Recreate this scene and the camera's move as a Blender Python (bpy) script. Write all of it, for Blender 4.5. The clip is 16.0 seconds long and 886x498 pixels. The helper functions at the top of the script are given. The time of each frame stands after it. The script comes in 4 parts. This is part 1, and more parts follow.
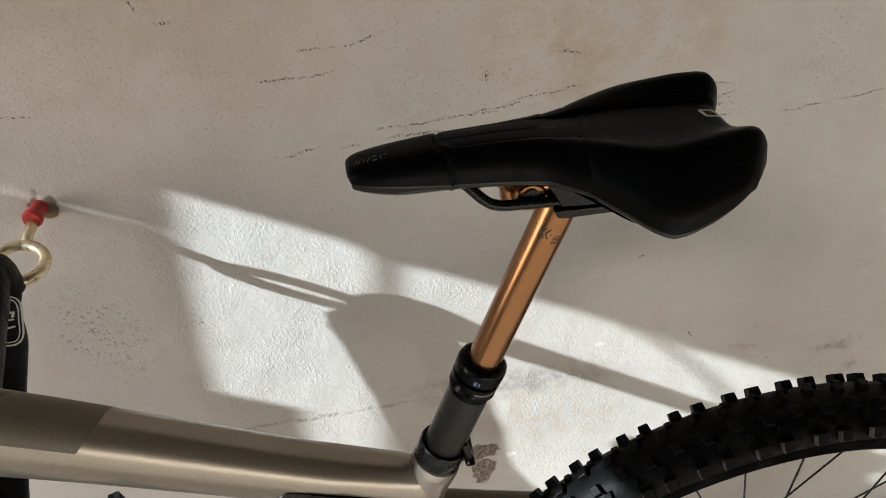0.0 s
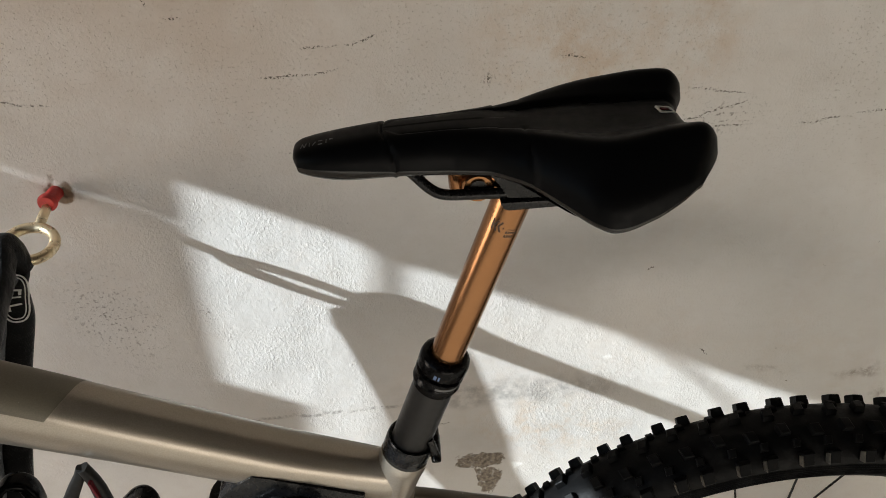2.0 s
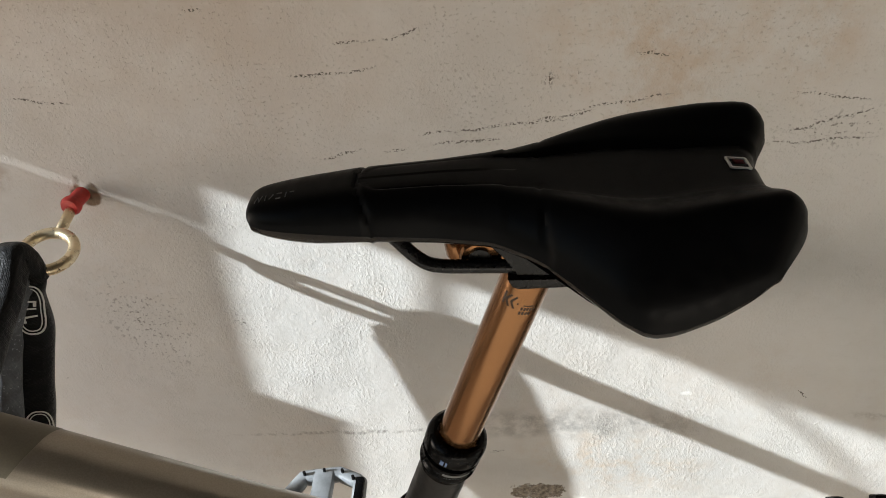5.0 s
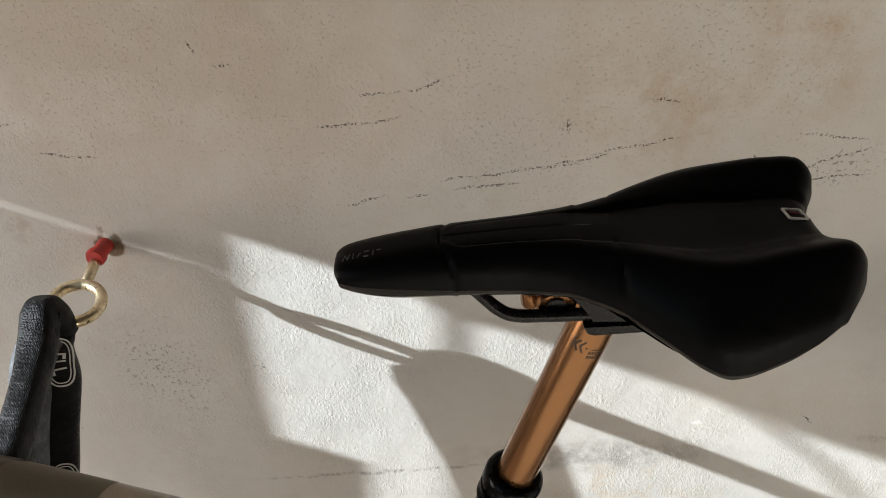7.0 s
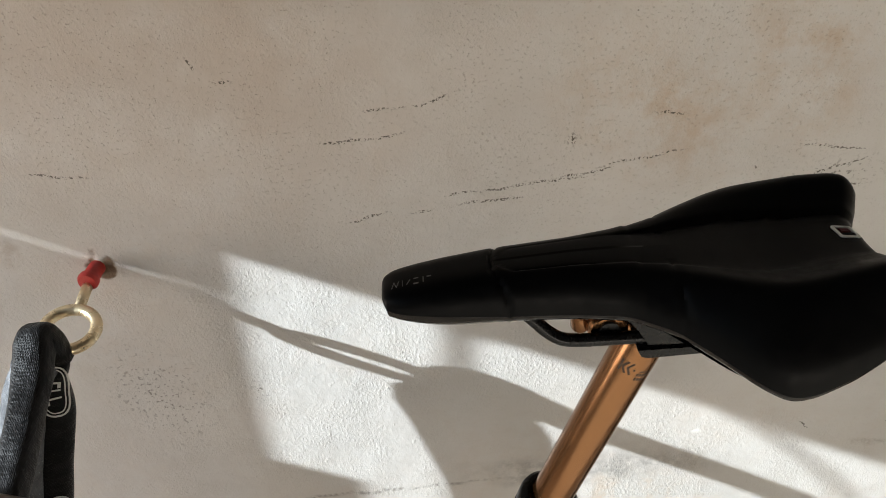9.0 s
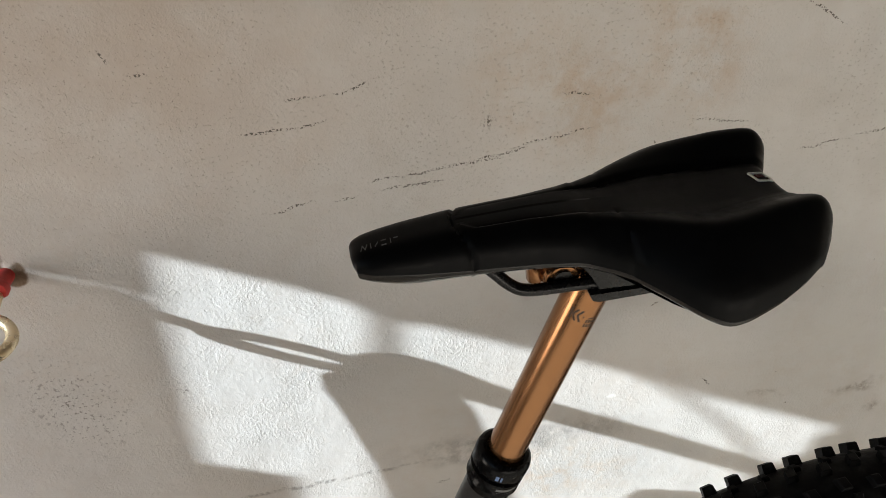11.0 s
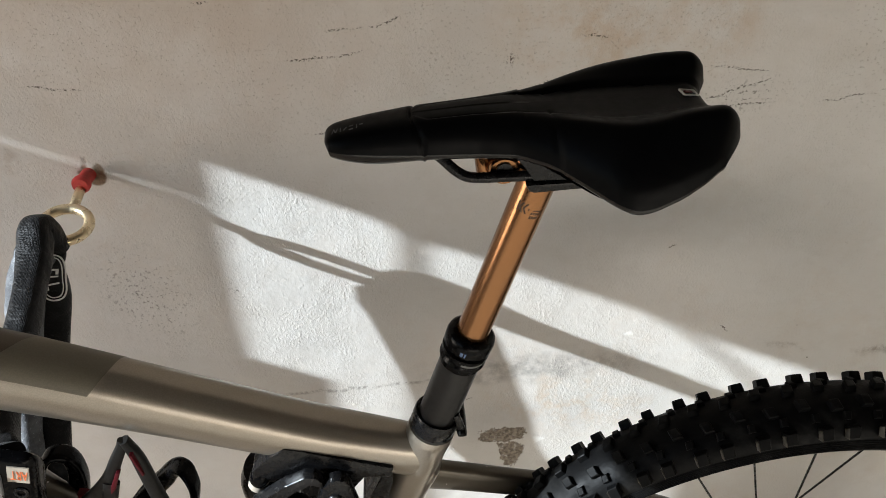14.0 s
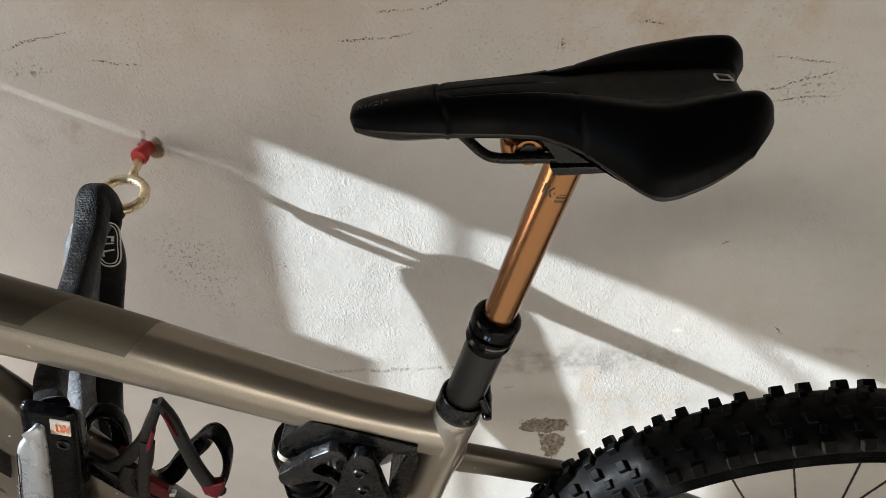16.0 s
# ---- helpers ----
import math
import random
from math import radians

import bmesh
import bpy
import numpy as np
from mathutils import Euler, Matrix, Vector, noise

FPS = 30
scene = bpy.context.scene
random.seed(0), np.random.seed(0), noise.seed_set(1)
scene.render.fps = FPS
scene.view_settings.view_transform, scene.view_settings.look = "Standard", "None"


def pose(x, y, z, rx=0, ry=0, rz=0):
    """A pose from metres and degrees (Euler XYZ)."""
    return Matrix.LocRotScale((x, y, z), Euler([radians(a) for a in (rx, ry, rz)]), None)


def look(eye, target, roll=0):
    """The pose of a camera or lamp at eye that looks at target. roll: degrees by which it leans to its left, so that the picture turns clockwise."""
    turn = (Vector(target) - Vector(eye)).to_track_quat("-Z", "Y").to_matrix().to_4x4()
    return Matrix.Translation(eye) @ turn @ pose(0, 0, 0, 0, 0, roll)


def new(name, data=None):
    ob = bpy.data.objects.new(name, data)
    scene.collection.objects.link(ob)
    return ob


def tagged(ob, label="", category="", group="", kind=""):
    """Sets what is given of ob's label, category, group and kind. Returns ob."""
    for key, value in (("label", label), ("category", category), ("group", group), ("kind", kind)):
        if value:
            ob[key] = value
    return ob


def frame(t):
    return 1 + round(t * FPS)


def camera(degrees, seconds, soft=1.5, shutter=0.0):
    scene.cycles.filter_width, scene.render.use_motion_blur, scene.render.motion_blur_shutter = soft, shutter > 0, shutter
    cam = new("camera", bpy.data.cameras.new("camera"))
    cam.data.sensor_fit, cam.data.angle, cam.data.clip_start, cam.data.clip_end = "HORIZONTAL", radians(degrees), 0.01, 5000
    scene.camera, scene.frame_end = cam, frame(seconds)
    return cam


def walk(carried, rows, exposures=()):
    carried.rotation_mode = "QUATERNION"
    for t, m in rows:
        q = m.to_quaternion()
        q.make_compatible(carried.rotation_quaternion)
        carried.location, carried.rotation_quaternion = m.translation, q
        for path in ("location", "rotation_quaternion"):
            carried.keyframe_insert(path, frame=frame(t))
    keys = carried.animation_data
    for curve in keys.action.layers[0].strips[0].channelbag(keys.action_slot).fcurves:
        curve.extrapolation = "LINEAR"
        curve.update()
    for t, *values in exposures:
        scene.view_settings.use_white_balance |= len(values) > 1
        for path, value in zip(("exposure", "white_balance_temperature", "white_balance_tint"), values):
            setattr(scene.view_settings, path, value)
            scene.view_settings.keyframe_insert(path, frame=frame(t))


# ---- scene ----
cam = camera(60.18, 16.0, soft=0.9)
PATH = [
    (0, (0.0317, -0.7996, 1.2054), (0.3133, 0.8545, 0.1170), -0.20),
    (0.5, (0.0558, -0.8001, 1.2047), (0.1706, 0.8699, 0.1103), 0.09),
    (1, (0.0739, -0.7839, 1.2029), (0.1199, 0.8873, 0.1052), -0.57),
    (1.5, (0.0929, -0.7836, 1.2050), (0.1668, 0.9009, 0.1294), -1.57),
    (2, (0.1047, -0.8201, 1.1907), (0.2275, 0.8768, 0.1394), -0.67),
    (2.5, (0.1100, -0.8403, 1.1882), (0.2243, 0.8652, 0.1498), 0.06),
    (3, (0.1121, -0.8456, 1.1915), (0.1850, 0.8632, 0.1548), 0.19),
    (5.5, (0.1751, -0.6790, 1.1819), (0.0065, 0.9616, 0.0505), -3.87),
    (6, (0.1528, -0.6986, 1.1848), (0.0061, 0.9613, 0.0787), -3.99),
    (6.5, (0.1253, -0.7039, 1.1936), (0.0307, 0.9726, 0.1072), -3.70),
    (7, (0.1146, -0.7115, 1.2076), (0.0457, 0.9847, 0.1501), -3.33),
    (7.5, (0.1244, -0.7078, 1.2062), (0.0448, 0.9919, 0.1552), -3.64),
    (8, (0.1165, -0.6972, 1.2109), (0.0339, 1.0025, 0.1602), -3.60),
    (10.5, (0.0132, -0.7021, 1.2128), (0.3191, 0.9810, 0.1767), -0.93),
    (11, (0.0263, -0.7229, 1.2044), (0.3515, 0.9532, 0.1628), -1.03),
    (11.5, (0.0236, -0.7470, 1.2014), (0.3486, 0.9210, 0.1468), -1.36),
    (12, (0.0193, -0.7665, 1.1953), (0.3629, 0.8955, 0.1371), -2.15),
    (12.5, (0.0089, -0.7791, 1.1978), (0.3638, 0.8835, 0.1444), -1.95),
    (13, (0.0278, -0.7855, 1.1914), (0.3508, 0.8773, 0.1279), -1.88),
    (13.5, (0.0695, -0.8022, 1.1984), (0.2932, 0.8602, 0.1093), -2.05),
    (14, (0.0984, -0.8304, 1.2014), (0.1691, 0.8367, 0.0988), -1.77),
    (14.5, (0.1075, -0.8493, 1.2007), (0.0450, 0.8172, 0.0966), -0.97),
    (15, (0.1106, -0.8429, 1.2050), (-0.0237, 0.8184, 0.0996), -1.50),
    (15.5, (0.1102, -0.8399, 1.1998), (-0.0292, 0.8169, 0.0882), -2.31),
    (16, (0.1312, -0.8344, 1.1937), (0.0174, 0.8207, 0.0767), -2.67),
]
# ---- end path ----
walk(cam, [(t, look(e, g, r)) for t, e, g, r in PATH], exposures=[(0, 1.10, 6600, 10), (3, 1.14, 6590, 10), (6, 1.13, 6690, 10), (7, 1.13, 6690, 10), (8, 1.22, 6670, 10), (11, 1.23, 6480, 10), (13, 1.19, 6470, 10), (15, 1.14, 6520, 10), (16, 1.14, 6520, 10)])

# ---- world, sun, added fill lamps ----
world = bpy.data.worlds.new("world")
scene.world = world
world.use_nodes = True
wn = world.node_tree
sky = wn.nodes.new("ShaderNodeTexSky")
sky.sky_type, sky.sun_disc = "NISHITA", False
sky.sun_elevation, sky.sun_rotation = radians(24), radians(-72)
wn.links.new(sky.outputs[0], wn.nodes["Background"].inputs[0])
wn.nodes["Background"].inputs[1].default_value = 0.1

SUN_WAY = Vector((3.5, 1.0, -1.61)).normalized()
sun = new("sun", bpy.data.lights.new("sun", "SUN"))
sun.data.energy, sun.data.angle, sun.data.color = 5.0, radians(0.55), (0.845, 0.94, 1.0)
sun.rotation_euler = SUN_WAY.to_track_quat("-Z", "Y").to_euler()
sun.location = (-3, -1, 3)

# added warm fill lamp, low in the south; no such source is known
low_fill = new("low_fill_lamp", bpy.data.lights.new("low_fill_lamp", "AREA"))
low_fill.data.shape, low_fill.data.size, low_fill.data.size_y = "RECTANGLE", 2.8, 0.6
low_fill.data.energy, low_fill.data.color = 9.9, (1.0, 0.92, 0.81)
low_fill.matrix_world = look((1.0, -3.18, 0.305), (1.0, 0, 0.305))

# added fill lamp inside the side sheet, stands in for skylight from the left
side_fill = new("side_fill_lamp", bpy.data.lights.new("side_fill_lamp", "AREA"))
side_fill.data.shape, side_fill.data.size, side_fill.data.size_y = "RECTANGLE", 0.60, 0.56
side_fill.data.energy, side_fill.data.color = 3.25, (1.0, 0.91, 0.84)
side_fill.matrix_world = look((-1.24, -0.53, 0.75), (1.0, -0.53, 0.75))

# ---- materials ----
class Mat:
    """A node material with short ways to add nodes."""

    def __init__(self, name, rough=0.5, metal=0.0, color=(0.5, 0.5, 0.5), spec=0.5):
        self.m = bpy.data.materials.new(name)
        self.m.use_nodes = True
        self.t = self.m.node_tree
        self.b = self.t.nodes["Principled BSDF"]
        self.b.inputs["Roughness"].default_value = rough
        self.b.inputs["Metallic"].default_value = metal
        self.b.inputs["Base Color"].default_value = (*color, 1)
        self.b.inputs["Specular IOR Level"].default_value = spec
        self.tc = None

    def node(self, kind, **inputs):
        n = self.t.nodes.new("ShaderNode" + kind)
        for k, v in inputs.items():
            self.put(n, k.replace("_", " "), v)
        return n

    def put(self, n, key, v):
        s = n.inputs[int(key[1:])] if key[0] == "i" and key[1:].isdigit() else n.inputs[key]
        if isinstance(v, bpy.types.NodeSocket):
            self.t.links.new(v, s)
        else:
            s.default_value = v

    def coords(self):
        if not self.tc:
            self.tc = self.node("TexCoord")
        return self.tc.outputs["Object"]

    def noise(self, scale, detail=4.0, rough=0.55, vec=None, distortion=0.0):
        return self.node("TexNoise", Vector=vec or self.coords(), Scale=scale, Detail=detail, Roughness=rough, Distortion=distortion).outputs["Fac"]

    def ramp(self, fac, lo, hi, a=0.0, b=1.0):
        n = self.node("MapRange", Value=fac)
        n.interpolation_type = "SMOOTHSTEP"
        for k, v in (("From Min", lo), ("From Max", hi), ("To Min", a), ("To Max", b)):
            n.inputs[k].default_value = v
        return n.outputs[0]

    def math(self, op, a, b=0.0):
        n = self.node("Math", i0=a, i1=b)
        n.operation = op
        return n.outputs[0]

    def mix(self, fac, a, b):
        n = self.node("Mix")
        n.data_type = "RGBA"
        self.put(n, "i0", fac)
        self.put(n, "i6", a if isinstance(a, bpy.types.NodeSocket) else (*a, 1))
        self.put(n, "i7", b if isinstance(b, bpy.types.NodeSocket) else (*b, 1))
        return n.outputs[2]

    def spot(self, x, z, rx, rz, turn=0.0, edge=0.5, wobble=None):
        """1 inside an ellipse of the wall plane, 0 outside."""
        v = self.node("Mapping", Vector=wobble or self.coords())
        v.vector_type = "TEXTURE"
        v.inputs["Location"].default_value = (x, 0, z)
        v.inputs["Rotation"].default_value = (0, radians(-turn), 0)
        v.inputs["Scale"].default_value = (rx, 50, rz)
        n = self.node("VectorMath", i0=v.outputs[0])
        n.operation = "LENGTH"
        return self.ramp(n.outputs["Value"], 1.0, edge, 0.0, 1.0)

    def bump(self, height, strength, distance, normal=None):
        n = self.node("Bump", Strength=strength, Distance=distance, Height=height)
        if normal:
            self.put(n, "Normal", normal)
        return n.outputs[0]

    def out(self, color=None, rough=None, normal=None):
        for k, v in (("Base Color", color), ("Roughness", rough), ("Normal", normal)):
            if v is not None:
                self.put(self.b, k, v)
        return self.m


def wall_paint():
    w = Mat("painted_plaster", 0.75, spec=0.3)
    # coordinates pushed about by noise, so that stains get ragged edges
    scaled = w.node("VectorMath", i0=w.node("TexNoise", Vector=w.coords(), Scale=30.0, Detail=5.0).outputs["Color"], i1=(0.05, 0.0, 0.05))
    scaled.operation = "MULTIPLY"
    off = w.node("VectorMath", i0=scaled.outputs[0], i1=(0.025, 0.0, 0.025))
    off.operation = "SUBTRACT"
    add = w.node("VectorMath", i0=w.coords(), i1=off.outputs[0])
    add.operation = "ADD"
    ragged = add.outputs[0]
    half = w.node("VectorMath", i0=off.outputs[0], i1=(0.3, 0.3, 0.3))
    half.operation = "MULTIPLY"
    less = w.node("VectorMath", i0=w.coords(), i1=half.outputs[0])
    less.operation = "ADD"
    slight = less.outputs[0]
    col = w.mix(w.ramp(w.noise(5.0, 5), 0.3, 0.7), (0.63, 0.605, 0.575), (0.70, 0.68, 0.655))
    col = w.mix(w.ramp(w.noise(22.0, 6, 0.65), 0.35, 0.75, 0, 0.5), col, (0.73, 0.715, 0.70))
    # trowel drag: wide faint strokes, the shade of their hollows put into the colour
    stroke = w.node("Mapping", Vector=slight)
    stroke.inputs["Rotation"].default_value = (0, radians(8), 0)
    stroke.inputs["Scale"].default_value = (0.45, 1, 1)
    trowel = w.noise(75, 5, 0.6, stroke.outputs[0])
    col = w.mix(w.ramp(trowel, 0.5, 0.72, 0.0, 0.10), col, (0.46, 0.42, 0.37))
    # little pits where air bubbles broke in the plaster, their shade painted dark
    pick = w.ramp(w.noise(6.5, 5, 0.65), 0.34, 0.66, 0.10, 1.0)
    high = w.node("SeparateXYZ", Vector=ragged)
    pick = w.math("MULTIPLY", pick, w.ramp(high.outputs[2], 0.62, 0.98, 0.10, 1.0))
    round_pits = w.node("Mapping", Vector=w.coords())
    round_pits.inputs["Rotation"].default_value = (0, radians(8), 0)
    round_pits.inputs["Scale"].default_value = (0.7, 1, 1)
    pits = w.math("MULTIPLY", w.ramp(w.noise(360, 1.0, 0.5, round_pits.outputs[0]), 0.40, 0.27), pick)
    col = w.mix(w.math("MULTIPLY", pits, 0.42), col, (0.26, 0.21, 0.165))
    # fine dark grain in the colour, standing in for shading of the relief
    relief_shade = w.ramp(w.noise(300, 4, 0.7), 0.66, 0.74)
    col = w.mix(w.math("MULTIPLY", relief_shade, 0.42), col, (0.20, 0.17, 0.14))
    col = w.mix(w.ramp(w.noise(2.4, 5, 0.6), 0.40, 0.72, 0.0, 0.45), col, (0.60, 0.535, 0.47))
    # darker, warmer tone high up on the anchor's side
    warm = w.math("MULTIPLY", w.spot(-0.16, 1.03, 0.52, 0.30, -8, 0.0, ragged), w.ramp(w.noise(6.0, 5, 0.65), 0.30, 0.62, 0.35, 1.0))
    col = w.mix(w.math("MULTIPLY", warm, 0.8), col, (0.50, 0.415, 0.345))
    # ochre stains
    ochre = w.math("MAXIMUM", w.spot(0.31, 0.925, 0.15, 0.10, -20, 0.0, ragged), w.spot(0.44, 1.00, 0.09, 0.16, 10, 0.0, ragged))
    ochre = w.math("MULTIPLY", ochre, w.ramp(w.noise(17, 6, 0.7), 0.38, 0.7))
    col = w.mix(w.math("MULTIPLY", ochre, 0.7), col, (0.50, 0.34, 0.20))
    tan = w.math("MULTIPLY", w.spot(0.33, 0.36, 0.19, 0.09, -10, 0.0, ragged), w.ramp(w.noise(30, 6, 0.7), 0.42, 0.7))
    col = w.mix(w.math("MULTIPLY", tan, 0.6), col, (0.60, 0.42, 0.26))
    blots = w.math("MAXIMUM", w.spot(-0.375, 0.812, 0.020, 0.026, 30, 0.1, ragged), w.spot(-0.425, 0.800, 0.024, 0.022, -20, 0.1, ragged))
    blots = w.math("MULTIPLY", blots, w.ramp(w.noise(40, 5, 0.7), 0.38, 0.66))
    col = w.mix(w.math("MULTIPLY", blots, 0.55), col, (0.36, 0.27, 0.20))
    # grey scuffed belt
    belt = w.math("MULTIPLY", w.math("MAXIMUM", w.spot(0.27, 0.437, 0.24, 0.036, 0, 0.1, ragged), w.spot(0.20, 0.428, 0.085, 0.026, 0, 0.0, ragged)), w.ramp(w.noise(38, 6, 0.75), 0.36, 0.62))
    col = w.mix(w.math("MULTIPLY", belt, 0.65), col, (0.22, 0.21, 0.20))
    line = w.math("MULTIPLY", w.spot(-0.01, 0.416, 0.24, 0.005, 3, 0.2, slight), w.ramp(w.noise(70, 6, 0.7), 0.42, 0.6))
    col = w.mix(w.math("MULTIPLY", line, 0.7), col, (0.20, 0.18, 0.16))
    # dark specks in clusters
    specks = w.ramp(w.noise(210, 3, 0.6), 0.565, 0.65)
    big = w.ramp(w.noise(90, 3, 0.6), 0.61, 0.67)
    area = w.math("MAXIMUM", w.spot(-0.260, 0.605, 0.085, 0.13, 25, 0.0), w.spot(-0.141, 0.601, 0.02, 0.03, 0, 0.1))
    area = w.math("MAXIMUM", area, w.spot(0.49, 0.845, 0.09, 0.03, 8, 0.1))
    area = w.math("MAXIMUM", area, w.spot(-0.40, 0.888, 0.06, 0.02, 0, 0.1))
    col = w.mix(w.math("MULTIPLY", w.math("MULTIPLY", w.math("MAXIMUM", specks, big), area), 0.65), col, (0.10, 0.085, 0.07))
    lone = w.ramp(w.noise(60, 2, 0.5), 0.765, 0.79)
    col = w.mix(w.math("MULTIPLY", lone, 0.8), col, (0.16, 0.14, 0.12))
    # broken hairline scratches, as rows of dark chips
    chips = w.math("MULTIPLY", w.ramp(w.noise(380, 2, 0.5), 0.50, 0.55), w.ramp(w.noise(60, 3), 0.36, 0.50, 0.25, 1.0))
    rows = None
    for x, z, rx, turn in ((-0.295, 0.893, 0.036, -9), (0.031, 0.918, 0.022, 14), (-0.010, 0.913, 0.034, 4), (0.080, 0.951, 0.022, 14), (0.030, 0.944, 0.026, 2),
                           (0.006, 0.827, 0.026, 11), (0.062, 0.830, 0.014, 4), (0.103, 0.849, 0.020, 1), (0.150, 0.853, 0.034, 10), (0.195, 0.858, 0.050, 6),
                           (0.140, 0.839, 0.042, 5), (0.232, 0.866, 0.034, 8), (-0.116, 0.980, 0.010, 2), (-0.142, 0.996, 0.009, -70), (0.310, 0.926, 0.020, -10),
                           (0.288, 0.879, 0.050, 10), (0.483, 0.855, 0.050, 15), (0.480, 0.834, 0.055, 2), (0.620, 0.838, 0.034, 7), (0.700, 0.850, 0.045, 7),
                           (-0.384, 0.921, 0.055, 11), (0.161, 0.379, 0.012, 20), (0.535, 0.491, 0.012, -35), (0.438, 0.636, 0.007, 10), (0.585, 0.992, 0.034, -27), (0.485, 0.881, 0.040, -9)):
        s = w.spot(x, z, rx * 1.1, 0.0019, turn, 0.5, slight)
        rows = s if rows is None else w.math("MAXIMUM", rows, s)
    rows = w.math("MAXIMUM", rows, w.spot(0.216, 0.902, 0.006, 0.011, -15, 0.2, slight))
    cracks = w.math("MULTIPLY", rows, chips)
    col = w.mix(w.math("MULTIPLY", cracks, 0.9), col, (0.10, 0.085, 0.07))
    # peeled patch
    lobes = w.math("MAXIMUM", w.spot(0.216, 0.300, 0.064, 0.022, -4, 0.0, ragged), w.spot(0.230, 0.258, 0.032, 0.046, 8, 0.0, ragged))
    peel = w.ramp(w.math("ADD", lobes, w.math("MULTIPLY", w.noise(60, 6, 0.8), 1.7)), 1.16, 1.26)
    peel = w.math("MULTIPLY", peel, w.spot(0.220, 0.276, 0.080, 0.070, -10, 0.8))
    raw = w.mix(w.ramp(w.noise(150, 5, 0.7), 0.35, 0.65), (0.10, 0.078, 0.058), (0.34, 0.28, 0.22))
    col = w.mix(w.math("MULTIPLY", peel, w.ramp(w.noise(90, 5, 0.7), 0.32, 0.46, 0.35, 0.95)), col, raw)
    # bare white flake beside it
    flake = w.spot(0.270, 0.284, 0.013, 0.011, 30, 0.5, ragged)
    flake = w.math("MAXIMUM", flake, w.spot(0.395, 0.489, 0.009, 0.004, -8, 0.5, slight))
    col = w.mix(w.math("MULTIPLY", flake, 0.8), col, (0.86, 0.85, 0.83))
    # pale scratch and brown smudges low on the tail's side
    col = w.mix(w.math("MULTIPLY", w.spot(0.798, 0.568, 0.026, 0.0028, -29, 0.3, slight), 0.6), col, (0.80, 0.77, 0.73))
    smudge = w.math("MAXIMUM", w.spot(0.785, 0.432, 0.060, 0.020, 4, 0.0, ragged), w.spot(0.822, 0.392, 0.020, 0.024, 60, 0.0, ragged))
    smudge = w.math("MAXIMUM", smudge, w.math("MULTIPLY", w.spot(0.630, 0.450, 0.060, 0.010, -8, 0.0, ragged), 0.6))
    smudge = w.math("MULTIPLY", smudge, w.ramp(w.noise(48, 6, 0.75), 0.42, 0.62))
    col = w.mix(w.math("MULTIPLY", smudge, 0.65), col, (0.22, 0.17, 0.13))
    # faint warm mottling of old paint
    mottle = w.math("MULTIPLY", w.ramp(w.noise(5.5, 5, 0.6), 0.42, 0.68), w.ramp(w.noise(34, 6, 0.75), 0.36, 0.66))
    col = w.mix(w.math("MULTIPLY", mottle, 0.20), col, (0.56, 0.43, 0.32))
    # knocked-out rim round the anchor
    hole = w.spot(-0.279, 0.788, 0.0155, 0.015, 0, 0.6, ragged)
    col = w.mix(hole, col, w.mix(w.noise(160, 4), (0.12, 0.075, 0.05), (0.30, 0.22, 0.15)))
    # coarse roller texture and pits
    coarse = w.ramp(w.noise(14, 4, 0.6), 0.34, 0.66, 0.18, 1.0)
    h = w.math("MULTIPLY", w.math("ADD", w.math("MULTIPLY", w.noise(520, 3, 0.6), 0.40), w.math("MULTIPLY", w.ramp(w.noise(270, 2, 0.5), 0.36, 0.84), 0.32)), coarse)
    h = w.math("ADD", h, w.math("MULTIPLY", w.noise(34, 4, 0.5), 0.30))
    h = w.math("ADD", h, w.math("MULTIPLY", w.ramp(w.noise(95, 2, 0.45), 0.66, 0.76), 0.16))
    h = w.math("SUBTRACT", h, w.math("MULTIPLY", w.math("MAXIMUM", cracks, w.math("MAXIMUM", peel, hole)), 0.7))
    h = w.math("SUBTRACT", h, w.math("MULTIPLY", w.ramp(trowel, 0.45, 0.70), 0.10))
    n = w.bump(h, 0.42, 0.0030)
    n = w.bump(w.math("SUBTRACT", 1.0, pits), 0.5, 0.0012, n)
    n = w.bump(w.noise(9, 4, 0.5), 0.35, 0.010, n)
    return w.out(col, w.ramp(w.noise(60), 0.3, 0.7, 0.65, 0.9), n)


def plain(name, color, rough, metal=0.0, vary=0.15, scale=60.0, bump=0.0, distance=0.0005, spec=0.5, coat=0.0):
    p = Mat(name, rough, metal, color, spec)
    dark = tuple(c * (1 - vary) for c in color)
    lite = tuple(min(1, c * (1 + vary)) for c in color)
    col = p.mix(p.ramp(p.noise(scale, 5, 0.6), 0.3, 0.7), dark, lite)
    r = p.ramp(p.noise(scale * 2.3, 4), 0.25, 0.75, max(0.02, rough - 0.08), min(1, rough + 0.1))
    p.b.inputs["Coat Weight"].default_value = coat
    p.b.inputs["Coat Roughness"].default_value = 0.08
    return p.out(col, r, p.bump(p.noise(scale * 6, 3), bump, distance) if bump else None)


